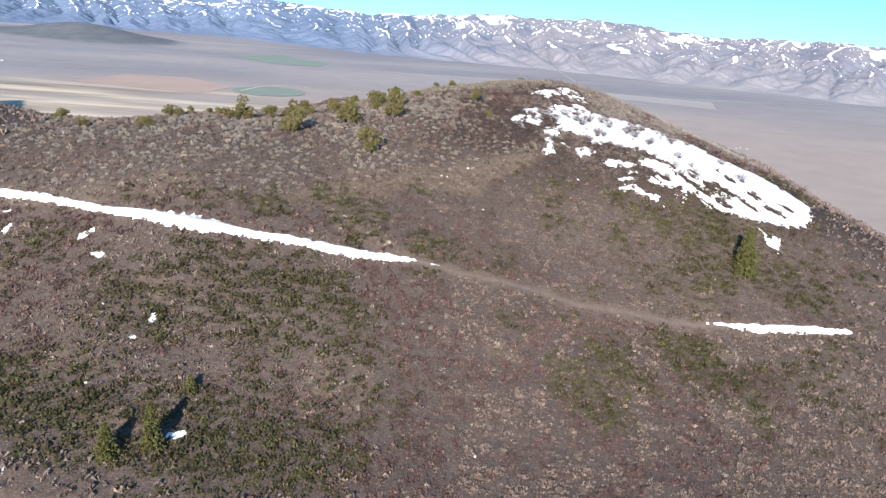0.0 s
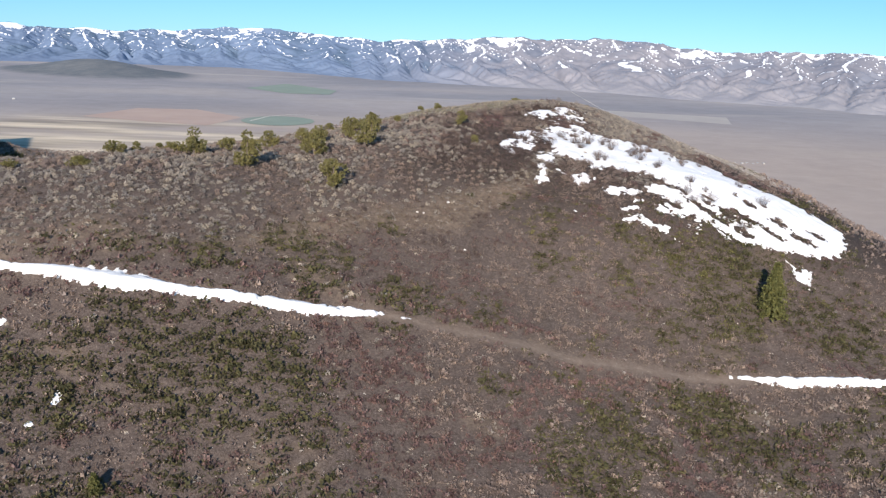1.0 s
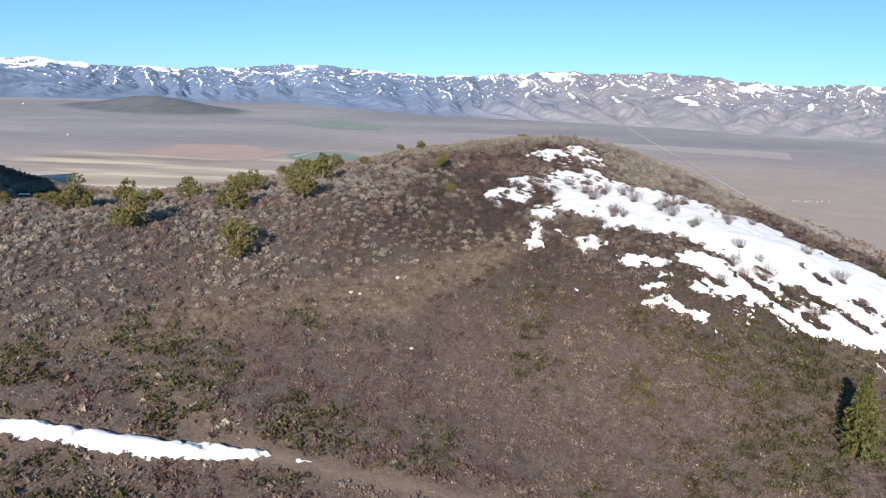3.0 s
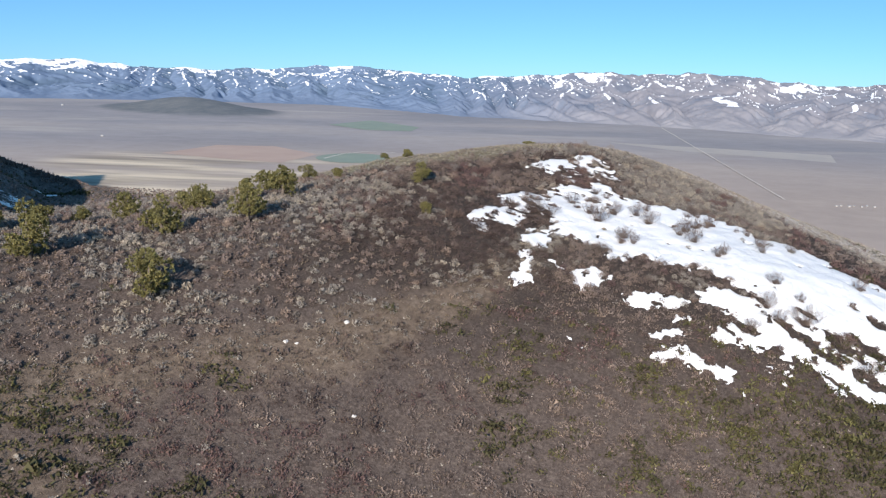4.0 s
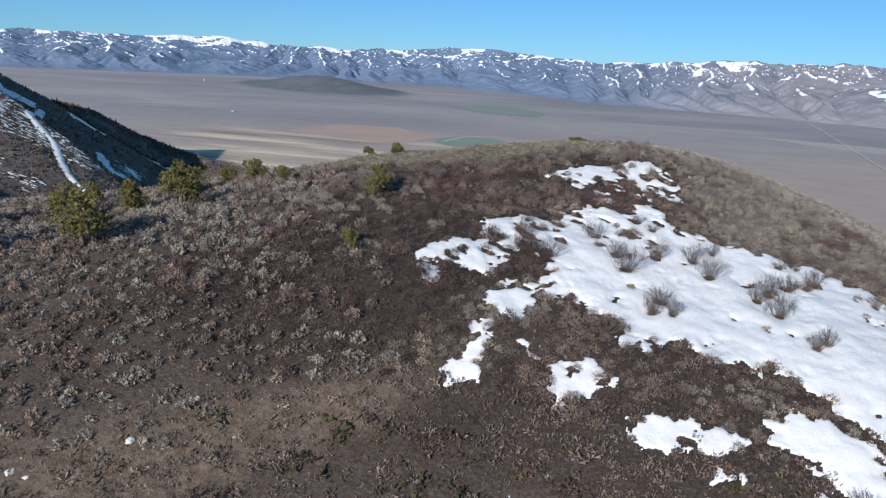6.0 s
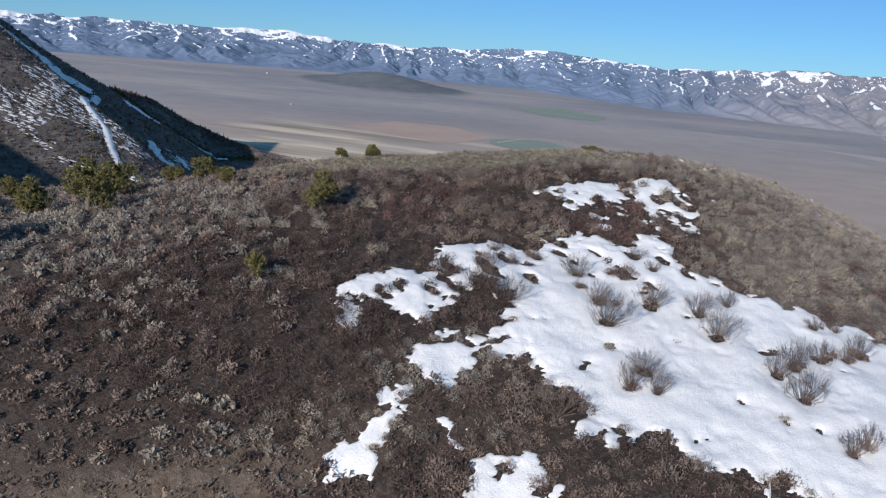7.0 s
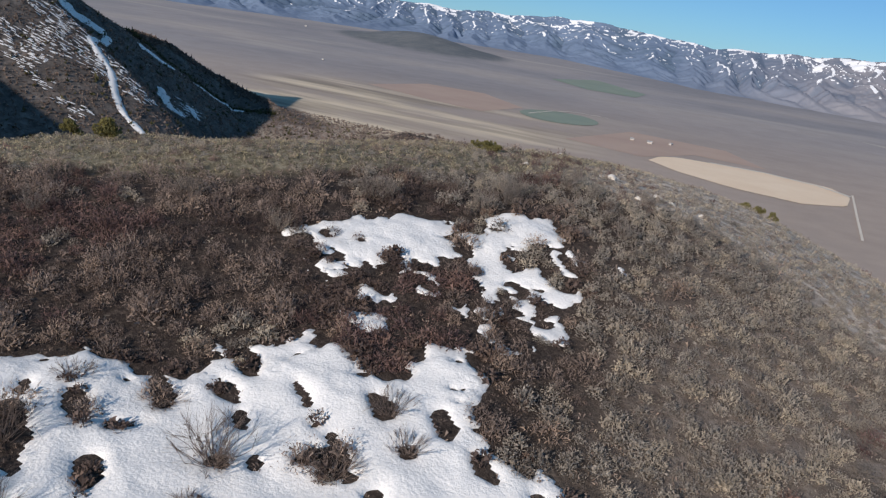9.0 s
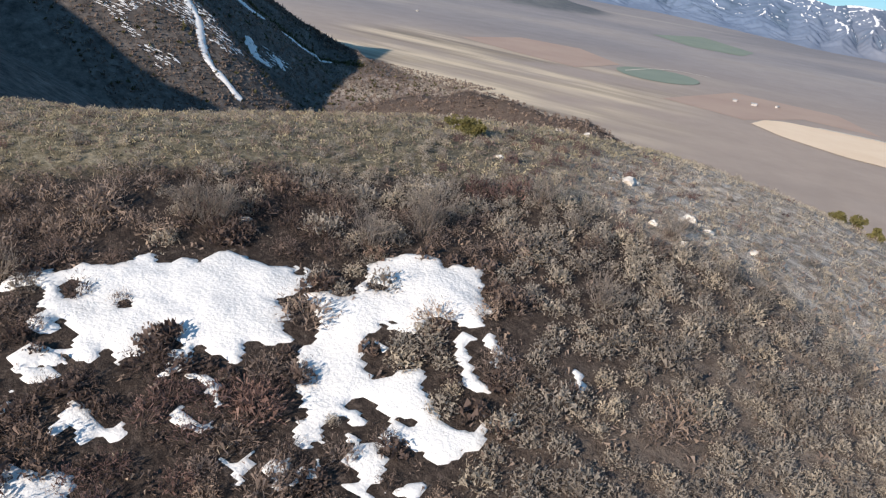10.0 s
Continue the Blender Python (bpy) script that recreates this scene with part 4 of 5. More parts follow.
def far_scrub(count, x0, x1, y0, y1, lo, hi, material, seed, label, near_line=None):
    """Rough low bushes on the far spur, four leaves each, joined."""
    rng = np.random.default_rng(seed)
    x, y = rng.uniform(x0, x1, count), rng.uniform(y0, y1, count)
    if near_line is not None:
        k = rng.uniform(0, 1, count)
        px = np.interp(k, np.linspace(0, 1, len(near_line)), [q[0] for q in near_line])
        py = np.interp(k, np.linspace(0, 1, len(near_line)), [q[1] for q in near_line])
        x, y = px + rng.normal(0, 5, count), py + rng.normal(0, 5, count)
    size = rng.uniform(lo, hi, count) * 0.75
    z = height(x, y)
    c = np.repeat(np.stack([x, y, z], 1), 5, 0)
    s = np.repeat(size, 5)[:, None]
    d = rng.normal(0, 1, c.shape)
    d[:, 2] = np.abs(d[:, 2])
    side = np.cross(d, rng.normal(0, 1, c.shape))
    side /= np.linalg.norm(side, axis=1)[:, None]
    tip = c + d * s * np.array([0.6, 0.6, 0.7])
    v = np.stack([c + side * s * 0.6, tip, c - side * s * 0.6], 1).reshape(-1, 3)
    ob = link("far_brush", v, np.arange(len(v)).reshape(-1, 3), material, attrs={"tint": np.repeat(np.clip(rng.normal(0.45, 0.2, count), 0, 1), 15)})
    return tagged(ob, label, "shrub", kind="stuff")


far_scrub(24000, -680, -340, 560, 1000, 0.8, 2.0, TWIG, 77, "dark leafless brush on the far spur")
far_scrub(1000, -680, -340, 560, 960, 1.6, 3.4, GREEN, 78, "dark green bushes on the far spur")
# bushes massed on the back ridge to darken it as shade would
far_scrub(1500, 0, 0, 0, 0, 1.8, 3.4, TWIG, 80, "dark bushes standing in for shade along the far bank of the spur", SPUR_BACK)
far_scrub(420, 0, 0, 0, 0, 2.0, 4.4, GREEN, 79, "dark trees along the gully of the spur", SPUR[5:])
snow_scatter(1100, -520, -415, 605, 690, 75, "scattered snow remnants on the dark spur")
snow_scatter(90, -460, -436, 740, 775, 76, "few snow remnants low on the spur")

# ---- plants ----
def blades(n, spread, tall, wide, base, lean, curl, rng):
    """A shrub of n thin triangles, each from near the root to a tip on a dome of unit size."""
    a = rng.uniform(0, 2 * math.pi, n)
    q = np.sqrt(rng.uniform(0, 1, n))
    tip = np.stack([np.cos(a) * q * spread, np.sin(a) * q * spread, tall * (1 - curl * q ** 2) * rng.uniform(0.7, 1.1, n)], 1)
    root = tip * np.array([base, base, lean]) + rng.normal(0, 0.03, (n, 3))
    axis = tip - root
    side = np.cross(axis, rng.normal(0, 1, (n, 3)))
    side /= np.linalg.norm(side, axis=1)[:, None] + 1e-9
    w = wide * rng.uniform(0.6, 1.4, n)[:, None]
    return np.stack([root + side * w, tip, root - side * w], 1)


def spread_plants(name, material, places, sizes, makers, label, category, seed):
    """All plants of one kind, joined; each place takes one of the patterns, turned and scaled."""
    rng = np.random.default_rng(seed)
    n = len(places)
    if not n:
        return None
    which = rng.integers(0, len(makers), n)
    vs, ts = [], []
    z = height(places[:, 0], places[:, 1]) - 0.04
    for k, pattern in enumerate(makers):
        idx = np.where(which == k)[0]
        a = rng.uniform(0, 2 * math.pi, len(idx))
        flat = pattern.reshape(-1, 3)
        c, s = np.cos(a)[:, None], np.sin(a)[:, None]
        sc = sizes[idx][:, None]
        squash = rng.uniform(0.8, 1.25, (len(idx), 1))
        x = (flat[:, 0] * c - flat[:, 1] * s) * sc + places[idx, :1]
        y = (flat[:, 0] * s + flat[:, 1] * c) * sc + places[idx, 1:2]
        zz = flat[:, 2] * sc * squash + z[idx][:, None]
        vs.append(np.stack([x, y, zz], -1).reshape(-1, 3))
        ts.append(np.repeat(np.clip(rng.normal(0.48, 0.28, len(idx)), 0, 1), len(flat)))
    v = np.concatenate(vs)
    f = np.arange(len(v)).reshape(-1, 3)
    ob = link(name, v, f, material, attrs={"tint": np.concatenate(ts)})
    return tagged(ob, label, category, kind="stuff")


def scatter(n, x0, x1, y0, y1, seed):
    rng = np.random.default_rng(seed)
    return np.stack([rng.uniform(x0, x1, n), rng.uniform(y0, y1, n)], 1), rng


def keep(p, rng, chance):
    ok = (rng.uniform(0, 1, len(p)) < chance) & (snow_at(p[:, 0], p[:, 1]) < 0.08)
    ok &= np.abs(p[:, 1] - np.interp(p[:, 0], TRACK_X, TRACK_Y)) > 1.3
    return p[ok]


def sprigs(n, reach, tall, long, wide, droop, rng, low=0.12, fan=True):
    """A shrub of n small leaf sprays spread through a dome."""
    d = rng.normal(0, 1, (n, 3))
    d[:, 2] = np.abs(d[:, 2]) * 0.9 + 0.08
    d /= np.linalg.norm(d, axis=1)[:, None]
    q = rng.uniform(0.35, 1.0, (n, 1)) ** 0.6
    c = d * q * np.array([reach, reach, tall])
    c[:, 2] = np.maximum(c[:, 2], low * tall * rng.uniform(0.3, 1, n))
    way = 0.6 * d + rng.normal(0, 0.6, (n, 3)) + np.array([0, 0, 0.30 - droop])
    way /= np.linalg.norm(way, axis=1)[:, None]
    s = long * rng.uniform(0.6, 1.4, (n, 1))
    side = np.cross(way, rng.normal(0, 1, (n, 3)))
    side /= np.linalg.norm(side, axis=1)[:, None] + 1e-9
    w = wide * rng.uniform(0.6, 1.4, (n, 1))
    root, tip = c - way * s * 0.5, c + way * s * 0.5
    if fan:
        return np.stack([root, tip + side * w, tip - side * w * rng.uniform(0.2, 1, (n, 1))], 1)
    return np.stack([root + side * w, tip, root - side * w], 1)


PR = np.random.default_rng(5)
SAGE_NEAR = [np.concatenate([sprigs(64, 0.40, 0.46, 0.16, 0.042, 0.0, PR), sprigs(50, 0.46, 0.52, 0.11, 0.028, 0.0, PR), sprigs(130, 0.56, 0.66, 0.09, 0.018, 0.0, PR), blades(8, 0.5, 0.76, 0.008, 0.1, 0.0, 0.4, PR)]) for _ in range(8)]
TWIG_NEAR = [np.concatenate([sprigs(60, 0.48, 0.50, 0.19, 0.036, 0.0, PR), sprigs(90, 0.58, 0.62, 0.15, 0.019, 0.0, PR), sprigs(120, 0.72, 0.82, 0.12, 0.012, 0.0, PR), blades(14, 0.78, 1.02, 0.006, 0.15, 0.0, 0.45, PR)]) for _ in range(8)]
SAGE_MID = [np.concatenate([sprigs(6, 0.36, 0.40, 0.34, 0.13, 0.0, PR), sprigs(16, 0.62, 0.64, 0.26, 0.075, 0.0, PR)]) for _ in range(8)]
TWIG_MID = [np.concatenate([sprigs(6, 0.46, 0.44, 0.38, 0.13, 0.0, PR), sprigs(19, 0.80, 0.76, 0.32, 0.060, 0.0, PR)]) for _ in range(8)]
MAT_MID = [sprigs(20, 1.0, 0.42, 0.40, 0.15, 0.2, PR) for _ in range(6)]
SAGE_FAR = [np.concatenate([sprigs(4, 0.36, 0.40, 0.50, 0.26, 0.0, PR), sprigs(9, 0.60, 0.64, 0.34, 0.12, 0.0, PR)]) for _ in range(8)]
TWIG_FAR = [np.concatenate([sprigs(4, 0.46, 0.44, 0.55, 0.26, 0.0, PR), sprigs(9, 0.78, 0.75, 0.38, 0.09, 0.0, PR)]) for _ in range(8)]
MAT_FAR = [sprigs(13, 1.0, 0.42, 0.50, 0.22, 0.2, PR) for _ in range(6)]
TUFT = [sprigs(11, 0.9, 0.75, 0.48, 0.075, 0.0, PR) for _ in range(8)]
LITTER = [sprigs(7, 1.0, 0.45, 0.50, 0.12, 0.15, PR) for _ in range(8)]
GREEN_SPOTS = (
    (-28, 132.5, 4.6), (-16, 138.7, 5.0), (-11, 134.5, 4.5), (-9.9, 139.4, 2.5), (-33, 134, 4.0), (-1.9, 149.1, 1.8), (18.2, 161.6, 1.9), (36.6, 149.5, 3.4),
    (25.3, 151.2, 4.2), (46.8, 155.6, 5.5), (51, 153.3, 4.5), (54, 144, 4.5), (13.4, 138, 3.2), (26.4, 161.3, 1.6), (24.9, 156, 2.0), (43, 141, 3.2),
    (44.7, 125.4, 6.5), (31.5, 119.6, 6.5), (14.7, 123, 3.2), (26.6, 112.2, 7.0), (-34.8, 115.8, 6.5), (-40.4, 108.8, 8.0), (-25.9, 116.8, 5.5), (-68, 136.3, 5.0),
    (38, 158, 3.0), (57, 157, 5.0), (62, 152, 6.0),
)

OLIVE_MATS = (
    (21.4, 157.4, 2.6), (25.2, 160.6, 2.2), (30.5, 156.0, 2.4), (37.9, 159.2, 3.0), (45.5, 164.6, 2.6), (41.5, 156.2, 3.0), (50.0, 159.2, 3.0), (56.1, 164.2, 3.0), (-2.2, 149.1, 1.6), (34.5, 161.8, 1.6), (28.3, 152.1, 2.0), (-8.0, 139.9, 2.0),
    (46.8, 155.6, 5.0), (51, 153.3, 4.0), (54, 144, 3.5), (36.6, 149.5, 2.6), (57, 157, 4.0), (62, 152, 4.5), (-16, 138.7, 3.0), (-28, 132.5, 3.0),
)


def clump(x, y, pitch, seed):
    """Distance to the nearest of a loose net of thicket centres, in units of the net's pitch."""
    ix, iy = np.floor(x / pitch), np.floor(y / pitch)
    best = np.full(np.shape(x), 9.0)
    for dx in (-1, 0, 1):
        for dy in (-1, 0, 1):
            cx = (ix + dx + 0.5 + 0.42 * lattice(ix + dx, iy + dy, seed)) * pitch
            cy = (iy + dy + 0.5 + 0.42 * lattice(ix + dx, iy + dy, seed + 1)) * pitch
            best = np.minimum(best, np.hypot(x - cx, y - cy) / pitch)
    return best


def kinds(x, y):
    """Shares of sage, brown brush, green mats and grass at a place."""
    z = height(x, y)
    brown = np.clip(brown_share(x, y), 0, 1)
    green = np.clip(1.5 * fbm(x / 15, y / 15, 84) - 0.08 + 0.42 * step(30, 22, z) * step(30, 60, x) + 0.78 * step(126, 117, y) * step(14, -12, x), 0, 1) * step(36, 29, z)
    for gx0, gy0, gr in GREEN_SPOTS:
        green = np.maximum(green, 0.8 * step(1.35, 0.55, np.hypot(x - gx0, y - gy0) / gr + 0.5 * fbm(x / 3, y / 3, 92)))
    sage = (1 - brown) * (1 - green)
    return sage, brown * (1 - green), green


def cover(x, y):
    """How closely plants stand: thick by the snow and along the ridge, thin on the stony middle slope."""
    bald = step(0.05, 0.35, fbm(x / 22, y / 13, 88) + 0.25 * step(30, 8, np.abs(y - 152)))
    thick = np.clip(1.0 - 0.25 * bald * step(200, 180, y) + 0.35 * fbm(x / 4, y / 4, 89), 0.1, 1) * step(300, 280, y)
    return thick * (1 - 0.62 * lawn_share(x, y)) * (1 - 0.50 * pale_share(x, y)) * (1 - 0.30 * slope_bands(x, y)[1])


def dark_brush(x, y):
    """Where the brush takes the dark twig colour."""
    return ((x + 7 * fbm(x / 6, y / 6, 130) < np.where(y > 168, 27, 13)) & (x + 9 * fbm(x / 6, y / 6, 133) > np.where(y > 185, -4, np.where(y > 170, 7, -14))) & (y > 147) & (y + 5 * fbm(x / 7, y / 7, 131) < 194)) | (fbm(x / 5, y / 5, 132) > 0.05) & (x < 31) & (y > 200) & (y < 219)


def planted(x, y):
    """1 on the side of the hill that is closely grown, thinning out unevenly round its rim."""
    sway = 14 * fbm(x / 16, y / 16, 150)
    low = step(-91, -76, x + sway) * step(91, 76, x + sway) * step(77, 87, y + 0.6 * sway) * step(150, 140, y)
    high = step(-64, -52, x + sway) * step(91, 76, x + sway) * step(130, 136, y) * step(284, 268, y + sway)
    return np.maximum(low, np.maximum(high, ridge_slope(x, y)))


def net(pitch, x0, x1, y0, y1, seed):
    """Places on a loose net, each plant with room of its own."""
    ix, iy = np.meshgrid(np.arange(math.floor(x0 / pitch), math.ceil(x1 / pitch)), np.arange(math.floor(y0 / pitch), math.ceil(y1 / pitch)))
    ix, iy = ix.ravel().astype(float), iy.ravel().astype(float)
    return np.stack([(ix + 0.5 * (iy % 2) + 0.36 * lattice(ix, iy, seed)) * pitch, (iy + 0.36 * lattice(ix, iy, seed + 1)) * pitch], 1)


def ridge_slope(x, y):
    """1 on the open upper slope below the junipers, where sage stands bush by bush."""
    return slope_bands(x, y)[0] * step(-80, -74, x) * step(14, 4, x + 0.5 * (y - 185)) * step(122, 126, y) * step(212, 204, y)


RIDGE_SAGE = [np.concatenate([sprigs(36, 0.46, 0.46, 0.26, 0.12, 0.0, PR), sprigs(40, 0.58, 0.64, 0.18, 0.056, 0.0, PR)]) for _ in range(8)]
p = net(1.28, -80, 22, 122, 214, 111)
x, y = p.T
rng = np.random.default_rng(112)
ok = (rng.uniform(0, 1, len(p)) < 0.92 * ridge_slope(x, y)) & (snow_at(x, y) < 0.05)
size = rng.uniform(0.75, 1.25, len(p))
drab = fbm(x / 6, y / 6, 113) + 0.55 * grain(x / 1.5, y / 1.5, 114) > 0.06
spread_plants("sagebrush", SAGE, p[ok & ~drab], size[ok & ~drab], RIDGE_SAGE, "grey-green sagebrush on the slope below the junipers", "shrub", 41)
spread_plants("bare_brush", TWIG, p[ok & drab], size[ok & drab], RIDGE_SAGE, "grey-brown brush on the slope below the junipers", "shrub", 42)

# the hilltop, passed at close range: single rounded bushes with dark gaps between
for pitch, leafy, lo, hi, seed in ((0.80, True, 0.60, 1.12, 101), (1.08, False, 0.60, 1.30, 105)):
    p = net(pitch, 0, 64, 167, 240, seed)
    x, y = p.T
    rng = np.random.default_rng(seed)
    size = rng.uniform(lo, hi, len(p)) * (1 - 0.42 * pale_share(x, y)) * (1 - 0.45 * lawn_share(x, y))
    is_brown = brown_share(x, y) + 0.50 * fbm(x / 3.5, y / 3.5, 99) + 0.55 * grain(x / 1.3, y / 1.3, 120) - 0.35 * step(35, 44, x) > 0.48
    ok = (rng.uniform(0, 1, len(p)) < close_by(x, y) * (1 - 0.5 * lawn_share(x, y)) * (1 - 0.25 * pale_share(x, y)) * 0.97) & (snow_at(x, y) < (0.05 if leafy else 0.06))
    ok &= is_brown != leafy
    size = size * np.clip(1.35 - 0.7 * clump(x, y, 2.0 if leafy else 2.8, 96), 0.65, 1.2)
    if leafy:
        spread_plants("sagebrush", SAGE, p[ok], size[ok], SAGE_NEAR, "grey-green sagebrush on the hilltop", "shrub", 31)
        continue
    rusty = fbm(x / 8, y / 8, 83) + 0.25 * grain(x / 1.8, y / 1.8, 93) > 0.05
    dark = dark_brush(x, y)
    for sel, material, words in ((~rusty & ~dark, TWIG, "leafless grey-brown brush on the hilltop"), (rusty & ~dark, RUST, "leafless reddish-brown brush on the hilltop"), (dark, DARK_TWIG, "leafless dark brown brush on the hilltop")):
        spread_plants("bare_brush", material, p[ok & sel], size[ok & sel], TWIG_NEAR, words, "shrub", 32)

TIERS = (
    ("over the upper slope", 56000, (-62, 92, 136, 284), (SAGE_MID, TWIG_MID, MAT_MID)),
    ("over the lower slope", 36000, (-92, 92, 78, 136), (SAGE_FAR, TWIG_FAR, MAT_FAR)),
)
for tier, (where, count, (x0, x1, y0, y1), forms) in enumerate(TIERS):
    p, rng = scatter(count, x0, x1, y0, y1, 2 + tier)
    x, y = p.T
    seen = close_by(x, y)
    sage, brown, green = kinds(x, y)
    pick = rng.uniform(0, 1, len(p)) * (sage + brown + green)
    chance = cover(x, y) * planted(x, y) * (1 - seen) * (1 - 0.88 * ridge_slope(x, y))
    ok = (rng.uniform(0, 1, len(p)) < chance) & (snow_at(x, y) < 0.05)
    ok &= np.abs(y - np.interp(x, TRACK_X, TRACK_Y)) > 1.3
    size = rng.uniform(0.40, 0.88, len(p)) * (1 - 0.4 * pale_share(x, y)) * (1 - 0.3 * lawn_share(x, y))
    rusty = fbm(x / 8, y / 8, 83) + 0.25 * grain(x / 1.8, y / 1.8, 93) + 0.30 * step(150, 142, y) * step(16, -4, x) > 0.10
    mound = clump(x, y, 1.25, 95)
    ok &= (mound < 0.50) | (brown >= 0.5) | (rng.uniform(0, 1, len(p)) < 0.22)
    size = size * np.where(brown < 0.5, np.clip(1.45 - 1.2 * mound, 0.5, 1.35), 1.0)
    thicket = clump(x, y, 2.3, 94)
    ok &= (thicket < 0.56) | (brown < 0.5) | (rng.uniform(0, 1, len(p)) < 0.25)
    size = size * np.where(brown > 0.5, np.clip(1.35 - 1.1 * thicket, 0.45, 1.3), 1.0)
    sets = (ok & (pick < sage), ok & (pick >= sage) & (pick < sage + brown), ok & (pick >= sage + brown))
    spread_plants("sagebrush", SAGE, p[sets[0]], size[sets[0]], forms[0], "grey-green sagebrush " + where, "shrub", 31)
    dark = dark_brush(x, y)
    for sel, material, words in ((~rusty & ~dark, TWIG, "leafless grey-brown brush "), (rusty & ~dark, RUST, "leafless reddish-brown brush "), (dark, DARK_TWIG, "leafless dark brown brush ")):
        spread_plants("bare_brush", material, p[sets[1] & sel], size[sets[1] & sel] * 1.1, forms[1], words + where, "shrub", 32)
    spread_plants("low_evergreen_shrub", GREEN, p[sets[2]], size[sets[2]] * 1.25, forms[2], "dark green low evergreen shrub mats " + where, "shrub", 36)

# broad olive mats on the lower slope beside the snow
rng = np.random.default_rng(51)
mats = []
for mx, my, mr in OLIVE_MATS:
    n = int(2.6 * mr * mr)
    a, q = rng.uniform(0, 2 * math.pi, n), np.abs(rng.normal(0, 0.62, n))
    mats.append(np.stack([mx + 1.5 * mr * q * np.cos(a), my + mr * q * np.sin(a)], 1))
mats = keep(np.concatenate(mats), rng, 1.0)
spread_plants("low_evergreen_shrub", OLIVE, mats, rng.uniform(0.45, 0.95, len(mats)), MAT_MID, "olive green low shrub mats beside the snow", "shrub", 52)

p, rng = scatter(34000, 0, 64, 167, 240, 19)
low_growth = keep(p, rng, 0.7 * close_by(*p.T) * (1 - 0.45 * brown_share(*p.T)))
half = len(low_growth) // 2
spread_plants("dry_litter", TWIG, low_growth[:half], np.random.default_rng(20).uniform(0.18, 0.42, half), LITTER, "low dead stems and litter between the shrubs", "litter", 38)
p, rng = scatter(24000, -45, 55, 133, 172, 22)
slope_litter = keep(p, rng, 0.12 + 0.35 * slope_bands(*p.T)[1])
spread_plants("dry_grass", DEAD_GRASS, slope_litter, np.random.default_rng(23).uniform(0.25, 0.6, len(slope_litter)), LITTER, "dead brown grass and stems on the middle slope", "grass", 40)

p, rng = scatter(26000, -25, 80, 196, 262, 9)
x, y = p.T
grassy = keep(p, rng, np.clip(0.04 + lawn_share(x, y) + 0.9 * pale_share(x, y), 0, 1) * 0.9)
green_side = lawn_share(*grassy.T) > pale_share(*grassy.T)
for side, material, words in ((green_side, LAWN_GRASS, "short olive bunch grass on the hilltop"), (~green_side, GRASS, "short dry tan bunch grass on the stony slope")):
    spread_plants("grass_tufts", material, grassy[side], np.random.default_rng(10).uniform(0.16, 0.42, side.sum()), TUFT, words, "grass", 37)


# low twigs standing out of the thin edge of the snow
p, rng = scatter(4200, 8, 80, 158, 224, 27)
depth = snow_at(*p.T)
ok = (depth > -0.6) & (depth < 0.22) & (rng.uniform(0, 1, len(p)) < 0.75)
spread_plants("bare_brush", DARK_TWIG, p[ok], rng.uniform(0.45, 0.95, ok.sum()), RIDGE_SAGE, "dark low brush along the melting edge of the snow", "shrub", 44)

# thin cover on the outer flanks of the hill
p, rng = scatter(42000, -190, 190, 0, 300, 25)
x, y = p.T
ok = (np.hypot((x - 15) / 190, (y - 165) / 165) + 0.2 * fbm(x / 20, y / 20, 151) < 0.95) & (rng.uniform(0, 1, len(p)) < 0.9 * (1 - planted(x, y)) * (1 - close_by(x, y))) & (snow_at(x, y) < 0.05)
beyond, rng2 = scatter(9000, -120, 20, 300, 400, 26)
over = height(*beyond.T) > plain(*beyond.T) + 55
spread_plants("bare_brush", TWIG, beyond[over], rng2.uniform(0.6, 1.2, over.sum()), SAGE_FAR, "grey-brown brush on the lower shoulder beyond the crest", "shrub", 45)
THIN_BRUSH = [sprigs(6, 0.8, 0.7, 0.7, 0.26, 0.0, PR) for _ in range(6)]
spread_plants("bare_brush", TWIG, p[ok], rng.uniform(0.6, 1.2, ok.sum()), THIN_BRUSH, "grey-brown brush on the outer flanks of the hill", "shrub", 43)

# ---- trees and single bushes ----
def stick(bm_v, bm_f, p0, p1, r0, r1, sides=5):
    """A tapered limb between two points, as rings of vertices."""
    p0, p1 = np.array(p0, float), np.array(p1, float)
    d = (p1 - p0) / (np.linalg.norm(p1 - p0) + 1e-9)
    e = np.cross(d, (0.3, 0.9, 0.2))
    e /= np.linalg.norm(e)
    f = np.cross(d, e)
    k = len(bm_v)
    for p, r in ((p0, r0), (p1, r1)):
        for s in range(sides):
            a = 2 * math.pi * s / sides
            bm_v.append(p + r * (math.cos(a) * e + math.sin(a) * f))
    for s in range(sides):
        bm_f.append((k + s, k + (s + 1) % sides, k + sides + (s + 1) % sides, k + sides + s))


def empty(name, x, y, label, category, group=""):
    ob = new(name)
    ob.location = (x, y, float(height(x, y)) - 0.05)
    return tagged(ob, label, category, group)


def tufts(centres, size, n, rng, up=0.35):
    """Small leaf sprays round each centre."""
    c = np.repeat(centres, n, 0)
    d = rng.normal(0, 1, c.shape)
    d[:, 2] += up
    d /= np.linalg.norm(d, axis=1)[:, None]
    s = np.repeat(size, n)[:, None] * rng.uniform(0.6, 1.3, (len(c), 1))
    root, tip = c + d * s * 0.1, c + d * s
    side = np.cross(d, rng.normal(0, 1, c.shape))
    side /= np.linalg.norm(side, axis=1)[:, None] + 1e-9
    return np.stack([root + side * s * 0.30, tip, root - side * s * 0.30], 1).reshape(-1, 3)


